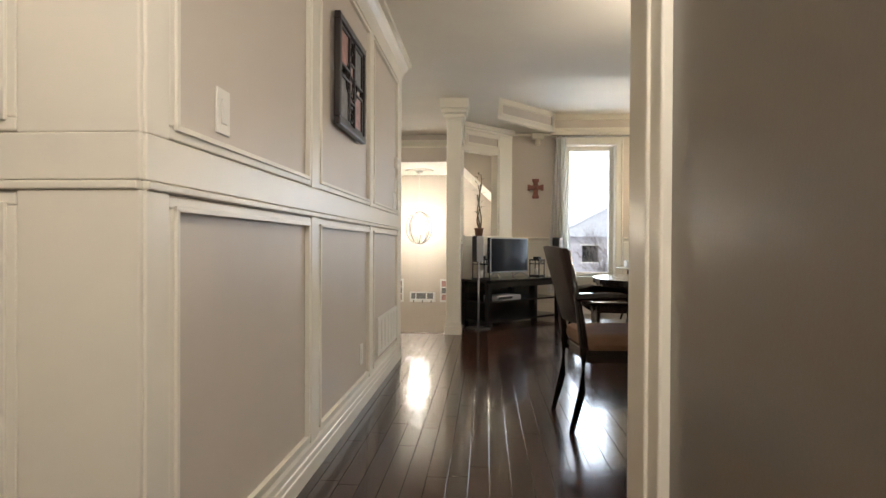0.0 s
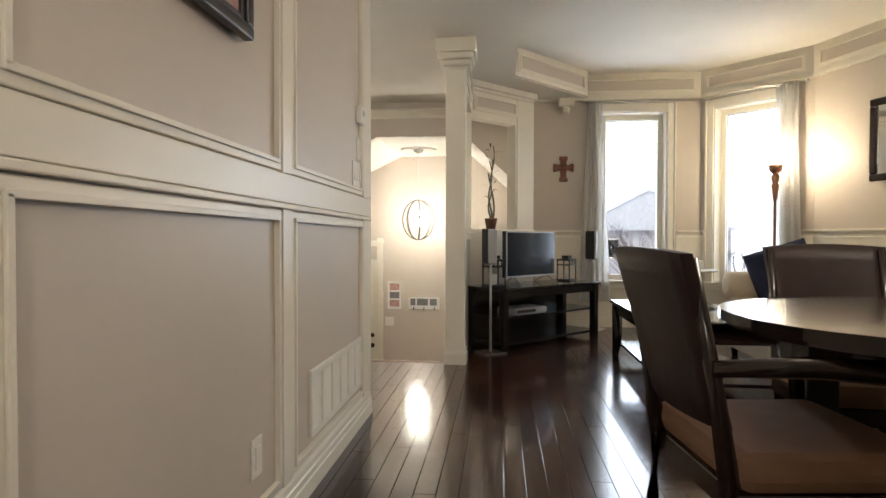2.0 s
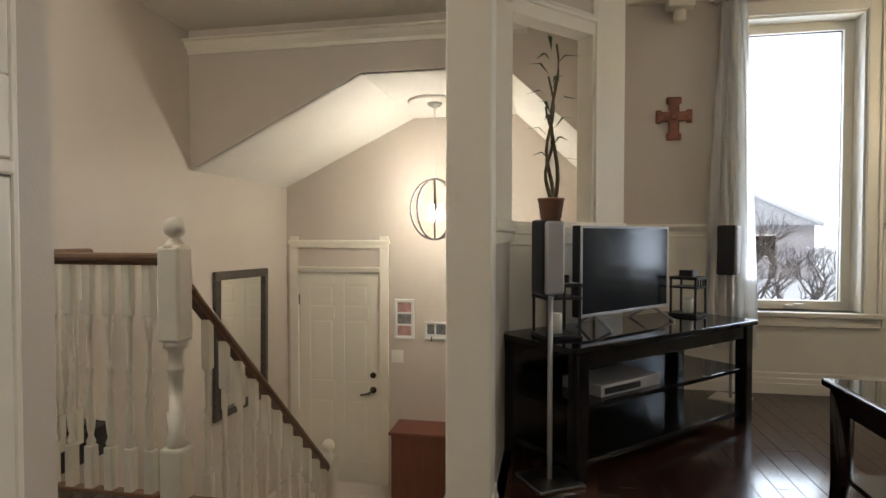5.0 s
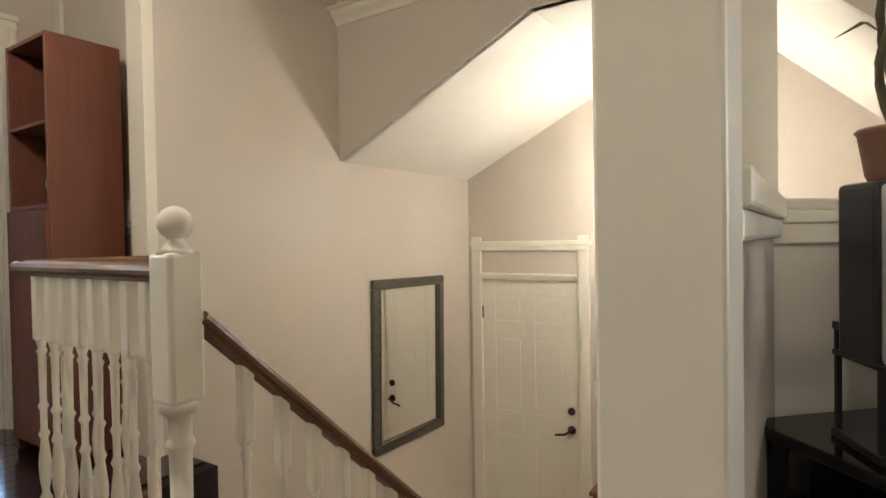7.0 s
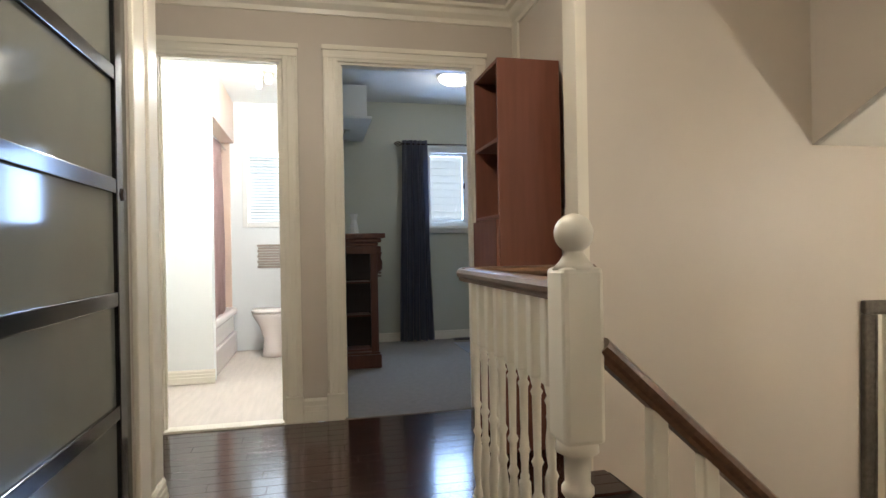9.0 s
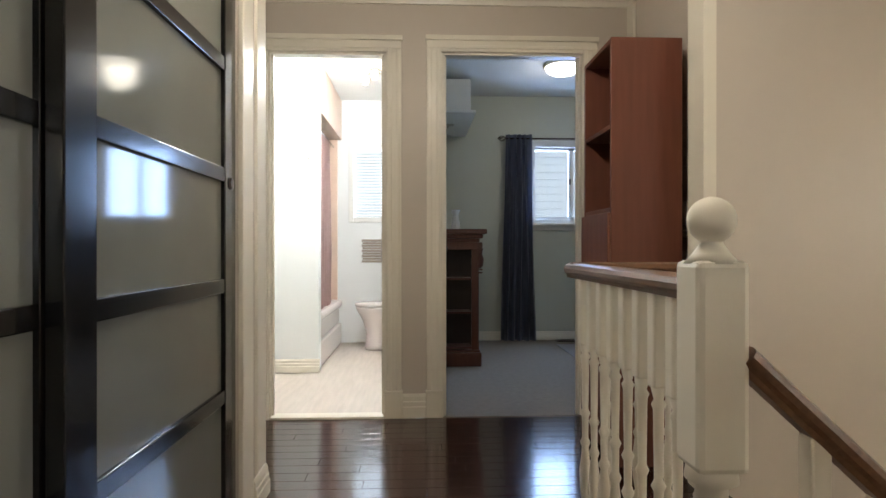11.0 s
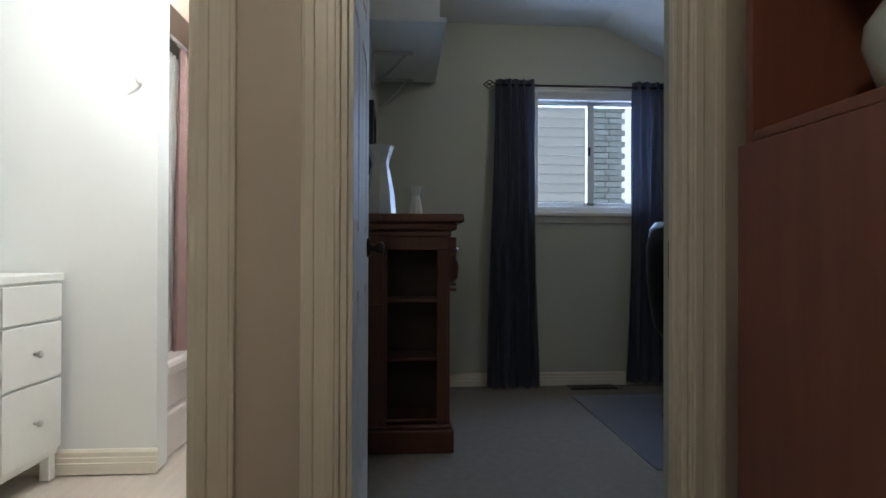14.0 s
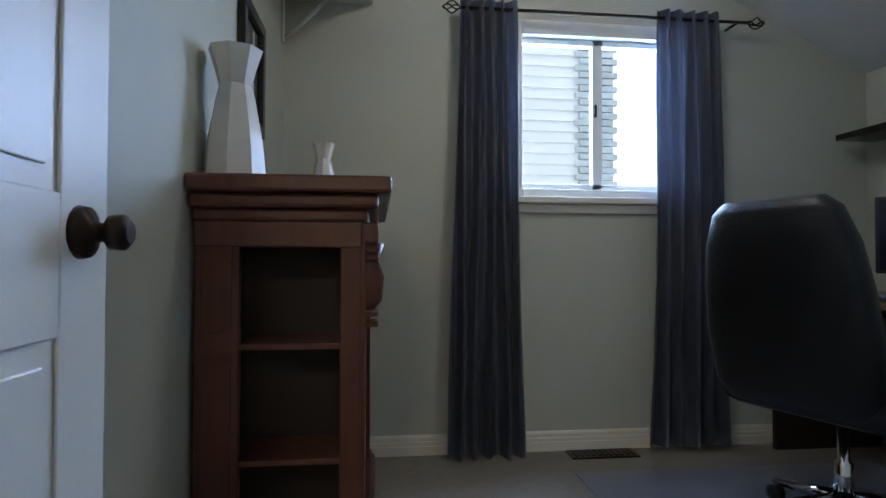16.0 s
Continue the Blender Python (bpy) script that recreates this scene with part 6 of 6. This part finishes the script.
# ---- outside ----
ORIGIN = HOME
ground = setting("ground", boxes((-400, 400, 8.4, 900, -2.2, -1.9), (-400, -6.9, -400, 8.4, -2.2, -1.9)), SNOW, "snow-covered ground outside", "ground")

OVERCAST = material("overcast_sky", (0.86, 0.93, 1.0), 1.0, vary=0.02, scale=0.02, bump=0, emit=0.66)
setting("backdrop_north", boxes((-200, 320, 150, 151, -8, 160)), OVERCAST, "pale overcast winter sky", "sky")
setting("backdrop_west", boxes((-71, -70, -150, 190, -8, 120)), OVERCAST, "pale overcast winter sky", "sky")


def house(m, w, d, h, roof):
    o = thing("house", m, "distant brick house with a snowy gable roof", "house")
    part("wall", boxes((-w / 2, w / 2, 0, d, 0, h)), HOUSEW, o)
    r = bmesh.new()
    a = [r.verts.new(p) for p in ((-w / 2 - 0.4, -0.4, h), (w / 2 + 0.4, -0.4, h), (0, -0.4, h + roof), (-w / 2 - 0.4, d + 0.4, h), (w / 2 + 0.4, d + 0.4, h), (0, d + 0.4, h + roof))]
    for f in ((0, 1, 2), (5, 4, 3), (0, 2, 5, 3), (1, 4, 5, 2), (0, 3, 4, 1)):
        r.faces.new([a[k] for k in f])
    part("roof", r, ROOFS, o)
    for s in (-1, 1):
        part("snow_edge", tube([(s * (w / 2 + 0.4), -0.45, h), (0, -0.45, h + roof + 0.05)], 0.16, 6), SNOW, o)
    for x in (-w / 4, w / 4):
        win = part("window", boxes((x - 0.6, x + 0.6, -0.06, 0, h - 2.0, h - 0.7)), BLACKGLASS, o)
        part("frame", boxes((x - 0.7, x + 0.7, -0.09, -0.06, h - 2.1, h - 2.0), (x - 0.7, x + 0.7, -0.09, -0.06, h - 0.7, h - 0.6)), WHITELAC, win)
    return o


house(pose(10.9, 44, -1.9, 0, 0, -12), 11, 9, 3.5, 3.0)
house(pose(38, 52, -1.9, 0, 0, -30), 12, 9, 3.4, 3.0)
house(pose(1.0, 52, -1.9, 0, 0, 10), 11, 9, 3.0, 3.0)


def bare_tree(m, h, seed, label="leafless winter tree in the snow"):
    o = thing("tree", m, label, "tree", "bare trees")
    rg = random.Random(seed)
    twigs = bmesh.new()

    def grow(p, d, ln, r, depth):
        q = p + d * ln
        mid = p + d * ln * 0.5 + Vector((rg.uniform(-1, 1), rg.uniform(-1, 1), 0)) * ln * 0.06
        tube([p, mid, q], [r, r * 0.85, r * 0.65], 5 if depth > 1 else 3, bm=twigs)
        if depth:
            for _ in range(3 if depth > 1 else 4):
                nd = (d + Vector((rg.uniform(-0.8, 0.8), rg.uniform(-0.8, 0.8), rg.uniform(-0.1, 0.5)))).normalized()
                grow(p + d * ln * rg.uniform(0.55, 1.0), nd, ln * rg.uniform(0.55, 0.8), r * 0.55, depth - 1)

    part("trunk", tube([(0, 0, 0), (0.03, 0, h * 0.12), (0, 0.03, h * 0.25)], [0.09, 0.07, 0.06], 8), BARK, o)
    for k in range(4):
        grow(Vector((0, 0, h * (0.14 + 0.03 * k))), Vector((math.cos(1.6 * k), math.sin(1.6 * k), 1.3)).normalized(), h * 0.26, 0.04, 4)
    part("crown", twigs, BARK, o)
    return o


for x, y, h, sd_ in ((4.7, 19, 4.8, 1), (6.2, 22, 3.6, 2), (5.4, 24, 3.8, 3), (8.2, 23, 3.8, 4), (5.9, 18.5, 3.0, 5), (5.0, 21.5, 3.2, 6)):
    bare_tree(pose(x, y, -1.9), h, sd_)
sp = thing("spruce", pose(6.85, 15.0, -1.9), "dark evergreen spruce dusted with snow", "tree")
part("trunk", tube([(0, 0, 0), (0, 0, 4.2)], [0.12, 0.02], 8), BARK, sp)
nd = bmesh.new()
rs = random.Random(9)
for k in range(6500):
    z = 0.3 + 4.1 * rs.random() ** 1.15
    rmax = 0.82 * (1 - z / 4.5) ** 0.85 * (0.95 + 0.10 * math.sin(z * 9)) + 0.03
    a, r = rs.uniform(0, 6.283), rmax * rs.random() ** 0.45
    c = Vector((r * math.cos(a), r * math.sin(a), z - 0.12 * r))
    d = Vector((math.cos(a), math.sin(a), rs.uniform(-0.1, 0.5))).normalized() * rs.uniform(0.10, 0.22)
    s = Vector((-math.sin(a), math.cos(a), rs.uniform(-0.4, 0.4))) * 0.05
    nd.faces.new([nd.verts.new(c - s), nd.verts.new(c + d), nd.verts.new(c + s)])
part("crown", nd, SPRUCE, sp)

ORIGIN = Vector((0, 0.22, 0))
nb = thing("neighbour_house", pose(-9.6, 0, -1.9), "neighbouring house with pale siding and a grey brick corner", "house")
part("wall", boxes((-3, -0.03, 0.0, 7.45, 0, 6.2)), SIDING, nb)
board = bpy.data.meshes.new("siding_board")
bb = moved(boxes((-0.006, 0.006, 0.0, 7.04, 0, 0.125)), pose(0, 0, 0, 0, -6))
bb.to_mesh(board)
board.materials.append(SIDING)
for k in range(48):
    o = new("siding_board", board)
    o.parent, o.location = nb, (-0.015, 0.0, 0.12 * k)
brick_m = bpy.data.meshes.new("brick")
bk2 = boxes((-0.04, 0.015, -0.105, 0.105, 0, 0.062))
bk2.to_mesh(brick_m)
brick_m.materials.append(GREYBRICK)
for r in range(78):
    for c in range(2):
        o = new("brick", brick_m)
        o.parent, o.location = nb, (0.0 + 0.004 * ((r * 7 + c) % 3), 7.15 + 0.22 * c - 0.05 * (r % 2), 0.075 * r)

# ---- floor planks ----
ORIGIN = HOME
PW_, count = 0.083, 0
rest = []
rp = random.Random(21)
x = -3.60
meshes = {}


def plank_limits(x):
    """Where planks may lie along y in the strip that starts at x."""
    if x < -2.36:
        return [(2.8, 5.76)]
    if x < -1.5:
        return [(3.95, 5.03)]
    if x < -0.70:
        return [(3.95, 5.03)]
    if x < -0.33:
        return [(-3.1, 5.03)]
    if x < 0.40:
        return [(-3.1, 6.5)]
    if x < 0.56:
        return [(0.58, 6.95)]
    return [(-0.1, 6.95 if x < 2.05 else 6.9 - (x - 2.05) if x < 2.8 else 5.9)]


while x < 3.25:
    for lo, hi in plank_limits(x):
        y = lo - rp.uniform(0, 0.6)
        while y < hi:
            ln = rp.choice((0.45, 0.6, 0.8, 1.0, 1.2))
            a, b = max(y, lo), min(y + ln, hi)
            if b - a > 0.02:
                near = (-0.67 < x < 1.25 and a > 0.2) or x < -0.67
                if near and count < 300:
                    key = round(b - a, 2)
                    if key not in meshes:
                        me = bpy.data.meshes.new("plank")
                        pb = boxes((0.0008, PW_ - 0.0008, 0.0008, key - 0.0008, -0.012, 0.0), bev=0.0012)
                        pb.to_mesh(me)
                        me.materials.append(PLANK)
                        meshes[key] = me
                    o = new("plank", meshes[key])
                    o.parent, o.location = floor, (x, a, 0)
                    count += 1
                else:
                    rest.append((x + 0.0008, x + PW_ - 0.0008, a + 0.0008, b - 0.0008, -0.012, 0.0))
            y += ln
    x += PW_
pl = part("far_planks", boxes(*rest), PLANK, floor)
tagged(pl, "dark glossy cherry planks", kind="stuff")
